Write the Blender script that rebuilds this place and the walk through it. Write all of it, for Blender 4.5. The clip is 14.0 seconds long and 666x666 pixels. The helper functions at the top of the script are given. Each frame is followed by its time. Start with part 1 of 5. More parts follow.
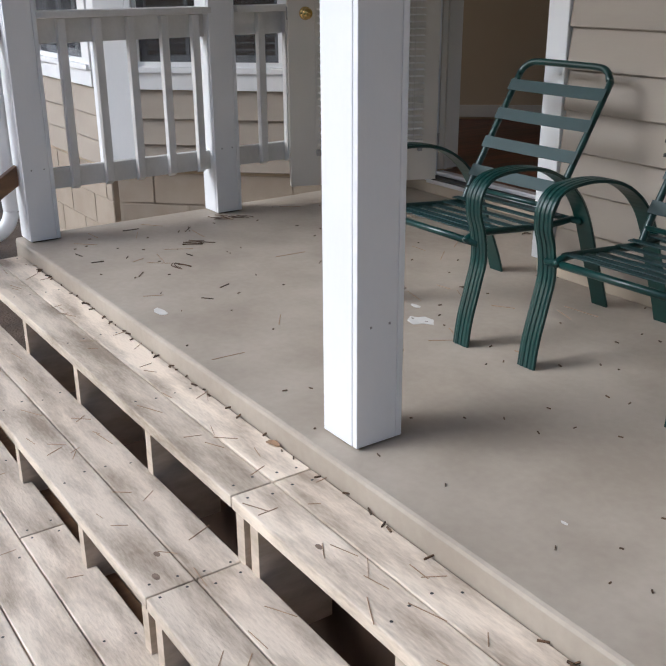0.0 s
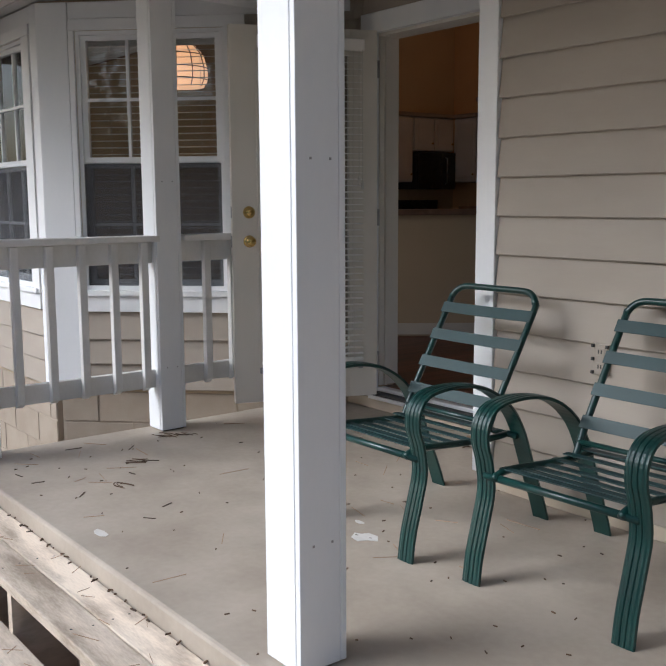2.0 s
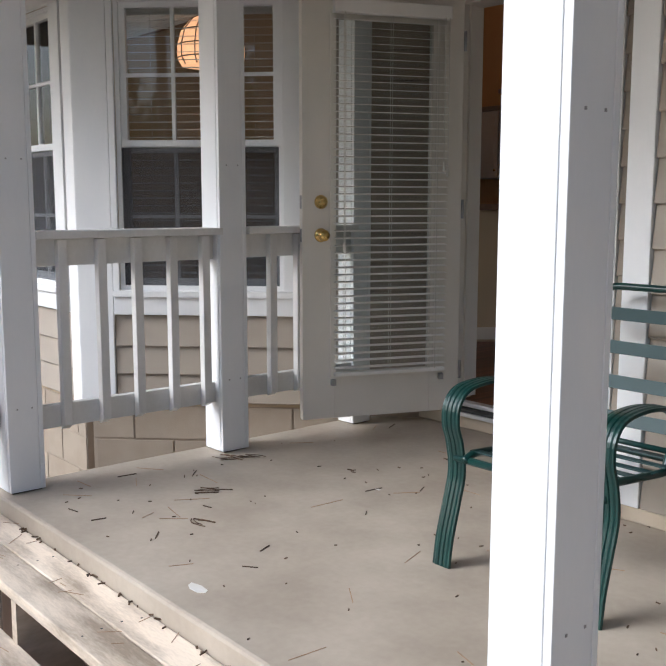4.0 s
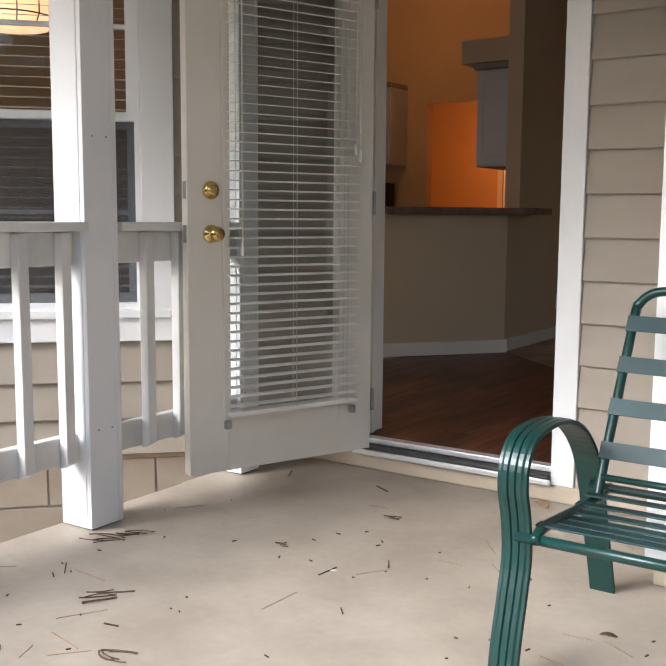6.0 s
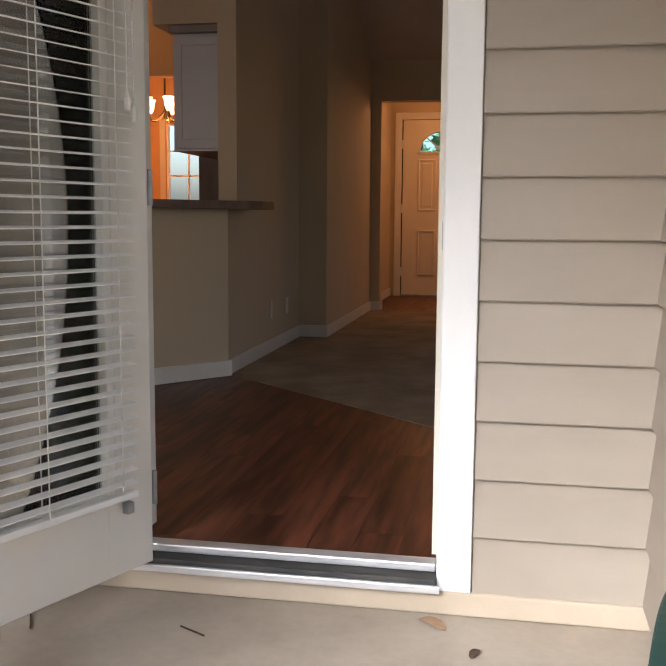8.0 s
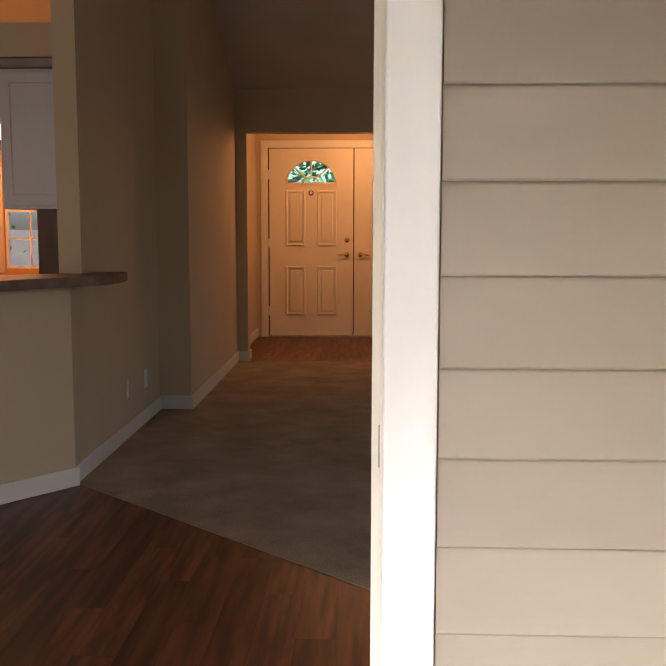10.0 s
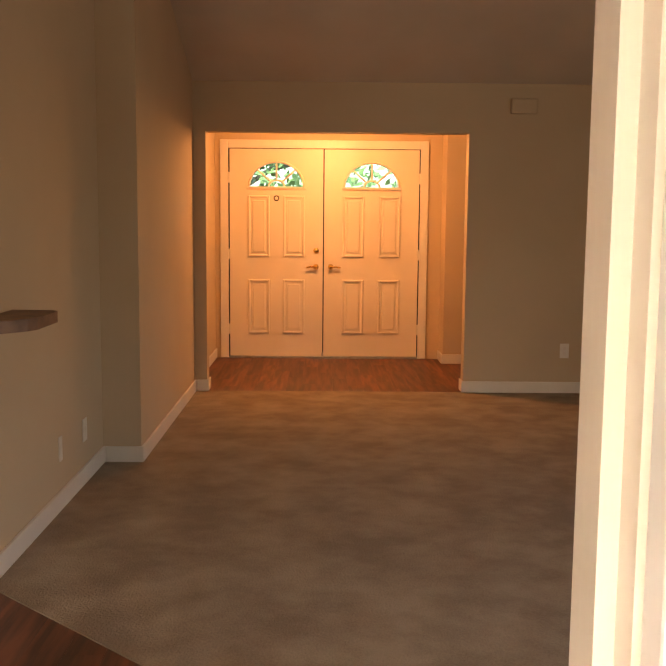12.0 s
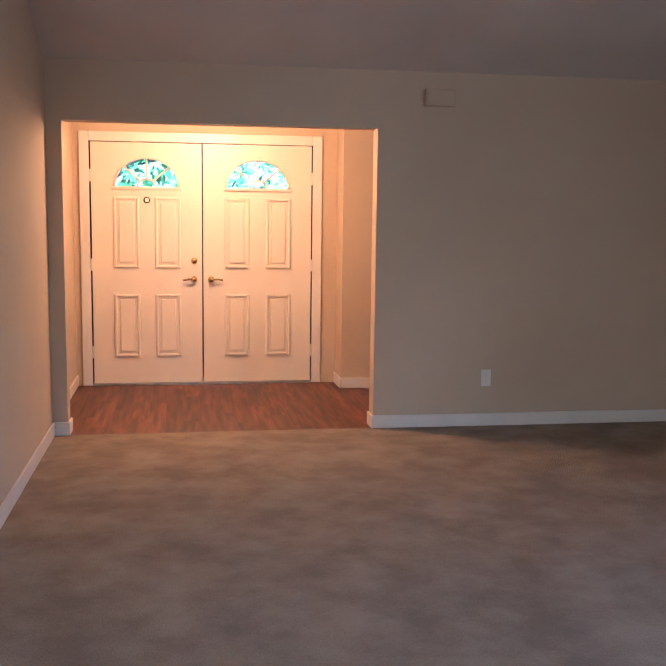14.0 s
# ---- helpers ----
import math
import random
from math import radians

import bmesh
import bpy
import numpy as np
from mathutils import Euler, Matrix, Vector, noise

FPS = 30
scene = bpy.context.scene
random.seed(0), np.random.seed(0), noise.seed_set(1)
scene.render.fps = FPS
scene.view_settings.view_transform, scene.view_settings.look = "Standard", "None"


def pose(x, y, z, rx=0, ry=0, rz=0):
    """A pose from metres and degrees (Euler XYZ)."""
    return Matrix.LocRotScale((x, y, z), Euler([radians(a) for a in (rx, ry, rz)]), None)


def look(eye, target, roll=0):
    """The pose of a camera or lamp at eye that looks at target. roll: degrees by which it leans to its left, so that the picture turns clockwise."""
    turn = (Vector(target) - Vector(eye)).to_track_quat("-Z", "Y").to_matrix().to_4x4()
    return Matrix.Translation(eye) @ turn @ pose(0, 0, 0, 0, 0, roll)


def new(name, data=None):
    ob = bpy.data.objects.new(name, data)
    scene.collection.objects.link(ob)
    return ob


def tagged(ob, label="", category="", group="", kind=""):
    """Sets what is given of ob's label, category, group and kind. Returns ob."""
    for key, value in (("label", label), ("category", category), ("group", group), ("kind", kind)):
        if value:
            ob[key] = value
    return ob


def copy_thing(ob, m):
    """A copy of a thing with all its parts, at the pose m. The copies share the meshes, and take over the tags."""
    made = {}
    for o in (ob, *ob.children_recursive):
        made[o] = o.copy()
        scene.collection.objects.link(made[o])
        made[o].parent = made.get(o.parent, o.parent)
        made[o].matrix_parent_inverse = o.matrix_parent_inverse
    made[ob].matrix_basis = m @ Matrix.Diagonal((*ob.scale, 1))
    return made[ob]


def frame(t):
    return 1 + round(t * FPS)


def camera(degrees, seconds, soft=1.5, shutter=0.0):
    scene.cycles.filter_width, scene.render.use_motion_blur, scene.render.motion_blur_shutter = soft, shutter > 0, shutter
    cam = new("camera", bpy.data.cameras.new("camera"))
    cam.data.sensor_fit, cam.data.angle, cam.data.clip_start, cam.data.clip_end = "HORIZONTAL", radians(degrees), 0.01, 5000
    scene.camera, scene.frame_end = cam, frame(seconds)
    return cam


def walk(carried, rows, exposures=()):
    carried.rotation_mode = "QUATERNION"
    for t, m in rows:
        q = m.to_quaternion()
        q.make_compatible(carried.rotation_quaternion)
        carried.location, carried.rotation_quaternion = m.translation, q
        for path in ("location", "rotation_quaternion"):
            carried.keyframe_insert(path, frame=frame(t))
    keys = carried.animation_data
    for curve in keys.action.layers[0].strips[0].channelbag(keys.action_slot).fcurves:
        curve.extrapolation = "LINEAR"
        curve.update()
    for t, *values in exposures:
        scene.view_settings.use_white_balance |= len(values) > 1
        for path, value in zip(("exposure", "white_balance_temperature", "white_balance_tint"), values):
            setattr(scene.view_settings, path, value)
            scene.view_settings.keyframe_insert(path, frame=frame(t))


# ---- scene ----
cam = camera(39.2, 14.0)


PATH = [
    (0, (3.006, -3.388, 1.145), (1.466, -2.332, 0.427), -0.4),
    (0.5, (3.012, -3.399, 1.163), (1.493, -2.254, 0.547), -0.3),
    (1, (3.035, -3.395, 1.177), (1.485, -2.214, 0.727), -0.5),
    (1.5, (3.037, -3.395, 1.181), (1.467, -2.186, 0.903), -0.4),
    (2, (3.051, -3.407, 1.173), (1.489, -2.19, 0.892), -0.3),
    (2.5, (2.961, -3.415, 1.155), (1.4, -2.201, 0.858), -0.1),
    (3, (2.743, -3.458, 1.172), (1.174, -2.256, 0.869), -0.2),
    (5.5, (1.415, -3.407, 1.003), (0.167, -1.862, 0.769), 0.4),
    (6, (1.115, -3.222, 1.015), (0.002, -1.578, 0.774), 0.4),
    (6.5, (0.841, -3.041, 0.986), (-0.109, -1.297, 0.748), 0.5),
    (7, (0.563, -2.863, 0.985), (-0.095, -0.989, 0.751), 0.6),
    (7.5, (0.313, -2.604, 1.003), (-0.139, -0.67, 0.767), 0.3),
    (8, (0.077, -2.336, 1.004), (-0.293, -0.385, 0.762), 0.4),
    (8.5, (-0.056, -2.134, 1.18), (-0.404, -0.179, 0.941), 0.4),
    (9, (-0.085, -1.95, 1.258), (-0.332, 0.022, 1.03), 0.2),
    (11.5, (-0.229, -0.798, 1.448), (-0.213, 1.187, 1.207), 0.5),
    (12, (-0.286, -0.54, 1.453), (-0.262, 1.446, 1.215), 0.5),
    (12.5, (-0.305, -0.257, 1.432), (-0.27, 1.728, 1.189), 0.2),
    (13, (-0.33, -0.021, 1.446), (-0.279, 1.965, 1.215), 0.4),
    (13.5, (-0.373, 0.277, 1.415), (-0.244, 2.258, 1.169), 0.5),
    (14, (-0.438, 0.59, 1.544), (-0.123, 2.549, 1.298), 0.7),
]
# the clip's camera brightens as it comes under the roof and into the house
EXPOSURES = [(0, 0.28, 5700, 10), (1.5, 0.33, 5700, 10), (3.0, 0.46, 5750, 10), (5.5, 1.0, 5900, 10), (7.0, 1.55, 6000, 11), (7.5, 1.45, 6000, 11), (8.0, 1.65, 5950, 12), (8.5, 2.05, 6050, 12), (9.0, 2.05, 6150, 12), (11.5, 2.35, 6500, 14), (12.0, 3.2, 7800, 18), (12.5, 3.8, 6500, 15), (13.0, 3.8, 5200, 11), (13.5, 3.82, 4600, 10), (14.0, 3.74, 4450, 10)]
walk(cam, [(t, look(eye, target, roll)) for t, eye, target, roll in PATH], EXPOSURES)


# ---- light ----
world = bpy.data.worlds.new("sky")
scene.world = world
world.use_nodes = True
wn, wl = world.node_tree.nodes, world.node_tree.links
sky = wn.new("ShaderNodeTexSky")
sky.sky_type, sky.sun_disc = 'NISHITA', False
sky.sun_elevation, sky.sun_rotation = radians(35), radians(205)
sky.air_density, sky.dust_density = 1.0, 4.0
grey = wn.new("ShaderNodeHueSaturation")
grey.inputs["Saturation"].default_value = 1.0
wl.new(sky.outputs[0], grey.inputs["Color"])
wl.new(grey.outputs[0], wn["Background"].inputs["Color"])
wn["Background"].inputs["Strength"].default_value = 0.15


def lamp(name, kind, m, energy, colour, size):
    data = bpy.data.lights.new(name, kind)
    data.energy, data.color = energy, colour
    if kind == 'SUN':
        data.angle = size
    else:
        data.shadow_soft_size = size
    ob = new(name, data)
    ob.matrix_world = m
    return ob


# overcast sky glow, broad and soft
lamp("sun", 'SUN', look((-1.6, -3.5, 2.7), (0, 0, 0)), 1.60, (0.88, 0.95, 1.0), radians(30))
WARM = (1.0, 0.43, 0.15)
lamp("foyer_lamp", 'POINT', pose(-0.2, 7.42, 2.22), 9.5, WARM, 0.15)
lamp("kitchen_lamp", 'POINT', pose(-3.1, 3.9, 3.36), 5.0, (1.0, 0.46, 0.14), 0.12)
lamp("chandelier_lamp", 'POINT', pose(-3.3, 6.55, 1.86), 11, (1.0, 0.34, 0.08), 0.10)
lamp("pendant_lamp", 'POINT', pose(-3.0, -0.08, 2.02), 3, (1.0, 0.55, 0.22), 0.06)


# daylight through the two bay windows
for centre, turn in (((-1.94, -0.84), 225), ((-3.06, -1.297), 180)):
    data = bpy.data.lights.new("window_daylight", 'AREA')
    data.shape, data.size, data.size_y, data.energy, data.color = 'RECTANGLE', 0.80, 1.40, 3.2, (1.0, 0.90, 0.78)
    inward = Matrix.Rotation(radians(turn), 3, 'Z') @ Vector((0, -1, 0))
    eye = Vector((*centre, 1.40)) + inward * 0.17
    new("window_daylight", data).matrix_world = look(eye, eye + inward)


# added area lamp that fills the living room from an unseen, assumed window
data = bpy.data.lights.new("window_daylight", 'AREA')
data.shape, data.size, data.size_y, data.energy, data.color = 'RECTANGLE', 2.3, 1.5, 2.7, (1.0, 0.88, 0.74)
new("window_daylight", data).matrix_world = look((3.66, 1.5, 1.45), (-1.5, 3.4, 1.0))


# ---- materials ----
def mat(name, a, b, rough=0.6, metal=0.0, scale=(4, 4, 4), fine=60.0, bump=0.15, vary=0.0, mix=(0.35, 0.65), depth=0.002, fine_mix=0.25):
    """Two colours mixed by broad noise, a finer grain over it, fine relief, and a shade of its own for each piece."""
    m = bpy.data.materials.new(name)
    m.use_nodes = True
    n, l = m.node_tree.nodes, m.node_tree.links
    bsdf = n["Principled BSDF"]
    bsdf.inputs["Roughness"].default_value, bsdf.inputs["Metallic"].default_value = rough, metal
    tc, mp, info = n.new("ShaderNodeTexCoord"), n.new("ShaderNodeMapping"), n.new("ShaderNodeObjectInfo")
    mp.inputs["Scale"].default_value = scale
    off = n.new("ShaderNodeVectorMath")
    off.operation = 'MULTIPLY'
    comb = n.new("ShaderNodeCombineXYZ")
    for i in range(3):
        l.new(info.outputs["Random"], comb.inputs[i])
    l.new(comb.outputs[0], off.inputs[0])
    off.inputs[1].default_value = (37, 53, 71) if vary else (0, 0, 0)
    l.new(tc.outputs["Object"], mp.inputs["Vector"])
    l.new(off.outputs[0], mp.inputs["Location"])
    big, small = n.new("ShaderNodeTexNoise"), n.new("ShaderNodeTexNoise")
    big.inputs["Scale"].default_value, big.inputs["Detail"].default_value = 1.0, 6
    small.inputs["Scale"].default_value, small.inputs["Detail"].default_value = fine / max(scale), 3
    l.new(mp.outputs[0], big.inputs["Vector"])
    l.new(mp.outputs[0], small.inputs["Vector"])
    ramp = n.new("ShaderNodeMapRange")
    ramp.inputs["From Min"].default_value, ramp.inputs["From Max"].default_value = mix
    l.new(big.outputs[0], ramp.inputs["Value"])
    add = n.new("ShaderNodeMath")
    add.operation, add.use_clamp = 'MULTIPLY_ADD', True
    l.new(small.outputs[0], add.inputs[0])
    add.inputs[1].default_value = fine_mix
    sub = n.new("ShaderNodeMath")
    sub.operation = 'SUBTRACT'
    l.new(ramp.outputs[0], sub.inputs[0])
    sub.inputs[1].default_value = fine_mix / 2
    l.new(sub.outputs[0], add.inputs[2])
    cm = n.new("ShaderNodeMix")
    cm.data_type = 'RGBA'
    cm.inputs["A"].default_value, cm.inputs["B"].default_value = (*a, 1), (*b, 1)
    l.new(add.outputs[0], cm.inputs["Factor"])
    hsv = n.new("ShaderNodeHueSaturation")
    val = n.new("ShaderNodeMapRange")
    val.inputs["To Min"].default_value, val.inputs["To Max"].default_value = 1 - vary, 1 + vary
    l.new(info.outputs["Random"], val.inputs["Value"])
    l.new(val.outputs[0], hsv.inputs["Value"])
    l.new(cm.outputs["Result"], hsv.inputs["Color"])
    l.new(hsv.outputs[0], bsdf.inputs["Base Color"])
    if bump:
        bp = n.new("ShaderNodeBump")
        bp.inputs["Strength"].default_value, bp.inputs["Distance"].default_value = bump, depth
        l.new(small.outputs[0], bp.inputs["Height"])
        l.new(bp.outputs[0], bsdf.inputs["Normal"])
    return m


def glass(name, tint=(1, 1, 1), rough=0.0):
    m = bpy.data.materials.new(name)
    m.use_nodes = True
    n, l = m.node_tree.nodes, m.node_tree.links
    n.remove(n["Principled BSDF"])
    t, s, f, x = n.new("ShaderNodeBsdfTransparent"), n.new("ShaderNodeBsdfGlossy"), n.new("ShaderNodeFresnel"), n.new("ShaderNodeMixShader")
    t.inputs[0].default_value, s.inputs["Roughness"].default_value = (*tint, 1), rough
    f.inputs[0].default_value = 1.5
    l.new(f.outputs[0], x.inputs[0])
    l.new(t.outputs[0], x.inputs[1])
    l.new(s.outputs[0], x.inputs[2])
    l.new(x.outputs[0], n["Material Output"].inputs[0])
    return m


def glow(name, colour, strength):
    m = bpy.data.materials.new(name)
    m.use_nodes = True
    b = m.node_tree.nodes["Principled BSDF"]
    b.inputs["Base Color"].default_value = (*colour, 1)
    b.inputs["Emission Color"].default_value, b.inputs["Emission Strength"].default_value = (*colour, 1), strength
    return m


M_SIDING = mat("beige_siding", (0.335, 0.287, 0.236), (0.375, 0.327, 0.272), 0.55, scale=(1.5, 1.5, 5), fine=120, bump=0.1, vary=0.03)
M_BLOCK = mat("painted_block", (0.32, 0.26, 0.20), (0.36, 0.30, 0.235), 0.8, scale=(6, 6, 6), fine=160, bump=0.5, vary=0.03)
M_WHITE = mat("white_paint", (0.78, 0.79, 0.80), (0.85, 0.85, 0.85), 0.45, scale=(3, 3, 1.2), fine=90, bump=0.12, fine_mix=0.4)
M_RAIL = mat("worn_white_paint", (0.64, 0.63, 0.60), (0.76, 0.75, 0.73), 0.5, scale=(5, 5, 3), fine=80, bump=0.2, vary=0.02, fine_mix=0.5)
M_LEAF = mat("ivory_door_paint", (0.72, 0.68, 0.60), (0.77, 0.73, 0.66), 0.4, scale=(3, 3, 2), fine=70, bump=0.06)
M_CONC = mat("painted_concrete", (0.335, 0.283, 0.226), (0.455, 0.397, 0.322), 0.6, scale=(2.6, 2.6, 2.6), fine=38, bump=0.3, mix=(0.34, 0.68), fine_mix=0.6)
M_STEP = mat("sill_paint", (0.44, 0.37, 0.28), (0.52, 0.44, 0.34), 0.7, scale=(4, 4, 4), fine=90, bump=0.3)
M_DECK = mat("weathered_pine", (0.34, 0.27, 0.20), (0.77, 0.66, 0.53), 0.75, scale=(3.4, 13, 13), fine=140, bump=0.5, vary=0.13, mix=(0.30, 0.62), fine_mix=0.7, depth=0.003)
M_DECKEND = mat("cut_pine", (0.45, 0.37, 0.28), (0.6, 0.5, 0.4), 0.8, scale=(9, 9, 30), fine=120, bump=0.3)
M_KNOT = mat("pine_knot", (0.16, 0.11, 0.08), (0.26, 0.19, 0.14), 0.8, scale=(30, 60, 30), fine=300, bump=0.3)
M_STAIN = mat("brown_stained_wood", (0.10, 0.05, 0.025), (0.20, 0.11, 0.055), 0.6, scale=(20, 2, 20), fine=120, bump=0.3, vary=0.08)
M_GREEN = mat("dark_green_enamel", (0.004, 0.030, 0.027), (0.007, 0.042, 0.036), 0.30, scale=(9, 9, 9), fine=120, bump=0.05)
M_STRAP = mat("green_vinyl_strap", (0.005, 0.030, 0.031), (0.008, 0.040, 0.042), 0.50, scale=(7, 7, 7), fine=150, bump=0.08)
M_BRASS = mat("brass", (0.62, 0.43, 0.14), (0.72, 0.52, 0.20), 0.14, 1.0, scale=(20, 20, 20), fine=200, bump=0.05)
M_STEEL = mat("grey_metal", (0.30, 0.30, 0.30), (0.42, 0.42, 0.42), 0.4, 0.8, scale=(20, 20, 20), fine=200, bump=0.1)
M_ALU = mat("aluminium_sill", (0.62, 0.62, 0.63), (0.74, 0.74, 0.75), 0.4, 0.5, scale=(3, 20, 20), fine=150, bump=0.15)
M_DARK = mat("dark_rubber", (0.03, 0.03, 0.03), (0.06, 0.055, 0.05), 0.7, scale=(9, 9, 9), fine=100)
M_BLIND = mat("white_blind_slat", (0.80, 0.78, 0.74), (0.86, 0.84, 0.80), 0.4, scale=(3, 3, 3), fine=60, bump=0.02)
M_CORD = mat("blind_cord", (0.62, 0.60, 0.55), (0.70, 0.68, 0.62), 0.7, scale=(30, 30, 200), fine=400)
M_WALL = mat("beige_wall_paint", (0.49, 0.385, 0.255), (0.53, 0.42, 0.285), 0.75, scale=(1.2, 1.2, 1.2), fine=110, bump=0.12)
M_ORANGE = mat("ochre_wall_paint", (0.58, 0.36, 0.18), (0.64, 0.40, 0.20), 0.75, scale=(1.2, 1.2, 1.2), fine=110, bump=0.12)
M_CEIL = mat("ceiling_paint", (0.50, 0.45, 0.38), (0.55, 0.50, 0.43), 0.85, scale=(2, 2, 2), fine=130, bump=0.3)
M_PORCHC = mat("porch_ceiling_paint", (0.55, 0.55, 0.53), (0.62, 0.62, 0.60), 0.6, scale=(2, 2, 2), fine=60)
M_TRIM = mat("interior_trim_paint", (0.66, 0.62, 0.55), (0.72, 0.68, 0.60), 0.4, scale=(3, 3, 3), fine=60, bump=0.05)
M_FDOOR = mat("cream_door_paint", (0.72, 0.64, 0.52), (0.76, 0.68, 0.56), 0.4, scale=(3, 3, 3), fine=80, bump=0.05)
M_WOOD = mat("dark_laminate", (0.045, 0.014, 0.008), (0.17, 0.055, 0.028), 0.42, scale=(26, 2.2, 26), fine=150, bump=0.08, vary=0.30, mix=(0.36, 0.64))
M_CARPET = mat("taupe_carpet", (0.215, 0.165, 0.115), (0.34, 0.274, 0.198), 0.95, scale=(4.5, 4.5, 4.5), fine=120, bump=1.0, mix=(0.34, 0.68), depth=0.008, fine_mix=0.9)
M_BAR = mat("dark_bar_top", (0.10, 0.055, 0.035), (0.18, 0.10, 0.06), 0.55, scale=(12, 12, 12), fine=150, bump=0.05)
M_CAB = mat("white_cabinet", (0.50, 0.49, 0.50), (0.56, 0.55, 0.56), 0.4, scale=(3, 3, 3), fine=60, bump=0.04)
M_BLACK = mat("black_appliance", (0.012, 0.012, 0.013), (0.02, 0.02, 0.02), 0.25, scale=(9, 9, 9), fine=80)
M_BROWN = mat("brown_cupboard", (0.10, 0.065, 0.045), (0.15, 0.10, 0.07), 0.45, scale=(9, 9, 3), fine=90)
M_CROWN = mat("grey_brown_crown", (0.22, 0.19, 0.165), (0.28, 0.24, 0.21), 0.5, scale=(6, 6, 6), fine=90, bump=0.05)
M_PLATE = mat("outlet_plastic", (0.70, 0.67, 0.60), (0.74, 0.71, 0.64), 0.35, scale=(9, 9, 9), fine=60, bump=0.02)
M_SCREEN = bpy.data.materials.new("window_screen")
M_SCREEN.use_nodes = True
_n, _l = M_SCREEN.node_tree.nodes, M_SCREEN.node_tree.links
_t, _x = _n.new("ShaderNodeBsdfTransparent"), _n.new("ShaderNodeMixShader")
_n["Principled BSDF"].inputs["Base Color"].default_value = (0.05, 0.05, 0.055, 1)
_n["Principled BSDF"].inputs["Roughness"].default_value = 0.8
_x.inputs[0].default_value = 0.5
_l.new(_t.outputs[0], _x.inputs[1])
_l.new(_n["Principled BSDF"].outputs[0], _x.inputs[2])
_l.new(_x.outputs[0], _n["Material Output"].inputs[0])
M_GLASS = glass("window_glass", (0.93, 0.95, 0.95))
M_FAN = glass("fan_light_glass", (0.80, 0.95, 0.90))
M_TWIG = mat("pine_litter", (0.05, 0.03, 0.018), (0.13, 0.075, 0.04), 0.85, scale=(30, 30, 30), fine=200, vary=0.3)
M_NEEDLE = mat("dry_needles", (0.24, 0.15, 0.085), (0.36, 0.23, 0.14), 0.8, scale=(30, 30, 30), fine=200, vary=0.2)
M_SOIL = mat("leaf_litter_ground", (0.045, 0.03, 0.02), (0.11, 0.075, 0.05), 0.95, scale=(3, 3, 3), fine=60, bump=1.0, depth=0.02)
M_FOLI = mat("green_leaves", (0.07, 0.13, 0.045), (0.12, 0.20, 0.08), 0.5, scale=(2, 2, 2), fine=30, vary=0.2)
M_BARK = mat("tree_bark", (0.07, 0.05, 0.035), (0.14, 0.10, 0.07), 0.9, scale=(12, 12, 2), fine=60, bump=0.8, depth=0.01)
M_SHADE = glow("amber_shade", (1.0, 0.50, 0.24), 0.65)
M_BULB = glow("lit_glass_shade", (1.0, 0.62, 0.30), 2.0)
M_LEAD = mat("leaded_seam", (0.05, 0.035, 0.02), (0.09, 0.06, 0.03), 0.5, 0.4, scale=(20, 20, 20), fine=90)
M_PALE = mat("paint_scuff", (0.62, 0.60, 0.56), (0.70, 0.68, 0.64), 0.7, scale=(20, 20, 20), fine=120)


# ---- building blocks ----
def box(bm, x0, y0, z0, x1, y1, z1, bevel=0.0):
    r = bmesh.ops.create_cube(bm, size=1)
    m = Matrix.LocRotScale(((x0 + x1) / 2, (y0 + y1) / 2, (z0 + z1) / 2), None, (abs(x1 - x0), abs(y1 - y0), abs(z1 - z0)))
    bmesh.ops.transform(bm, matrix=m, verts=r["verts"])
    if bevel:
        es = list({e for v in r["verts"] for e in v.link_edges})
        bmesh.ops.bevel(bm, geom=es, offset=bevel, segments=2, affect='EDGES', profile=0.5)
    return bm


def B(x0, y0, z0, x1, y1, z1, bevel=0.0):
    return box(bmesh.new(), x0, y0, z0, x1, y1, z1, bevel)


def mesh_of(name, bm, material, smooth=False):
    me = bpy.data.meshes.new(name)
    bmesh.ops.recalc_face_normals(bm, faces=bm.faces)
    if smooth:
        for f in bm.faces:
            f.smooth = True
    bm.to_mesh(me)
    bm.free()
    me.materials.append(material)
    return me


def part(name, bm, material, parent=None, label="", smooth=False):
    ob = new(name, mesh_of(name, bm, material, smooth))
    ob.parent = parent
    return tagged(ob, label)


def empty(name, m, label, category, group="", kind=""):
    ob = new(name)
    ob.empty_display_size = 0.1
    ob.matrix_world = m
    return tagged(ob, label, category, group, kind)


def piece(name, me, parent, m):
    ob = new(name, me)
    ob.parent = parent
    ob.matrix_basis = m
    return ob


def lathe(profile, seg=24, m=None):
    """A turned shape round z from (radius, z) pairs."""
    bm = bmesh.new()
    rings = [[bm.verts.new((r * math.cos(2 * math.pi * i / seg), r * math.sin(2 * math.pi * i / seg), z)) for i in range(seg)] for r, z in profile]
    for a, b in zip(rings, rings[1:]):
        for i in range(seg):
            bm.faces.new((a[i], a[(i + 1) % seg], b[(i + 1) % seg], b[i]))
    bm.faces.new(rings[0])
    bm.faces.new(rings[-1])
    if m:
        bm.transform(m)
    return bm


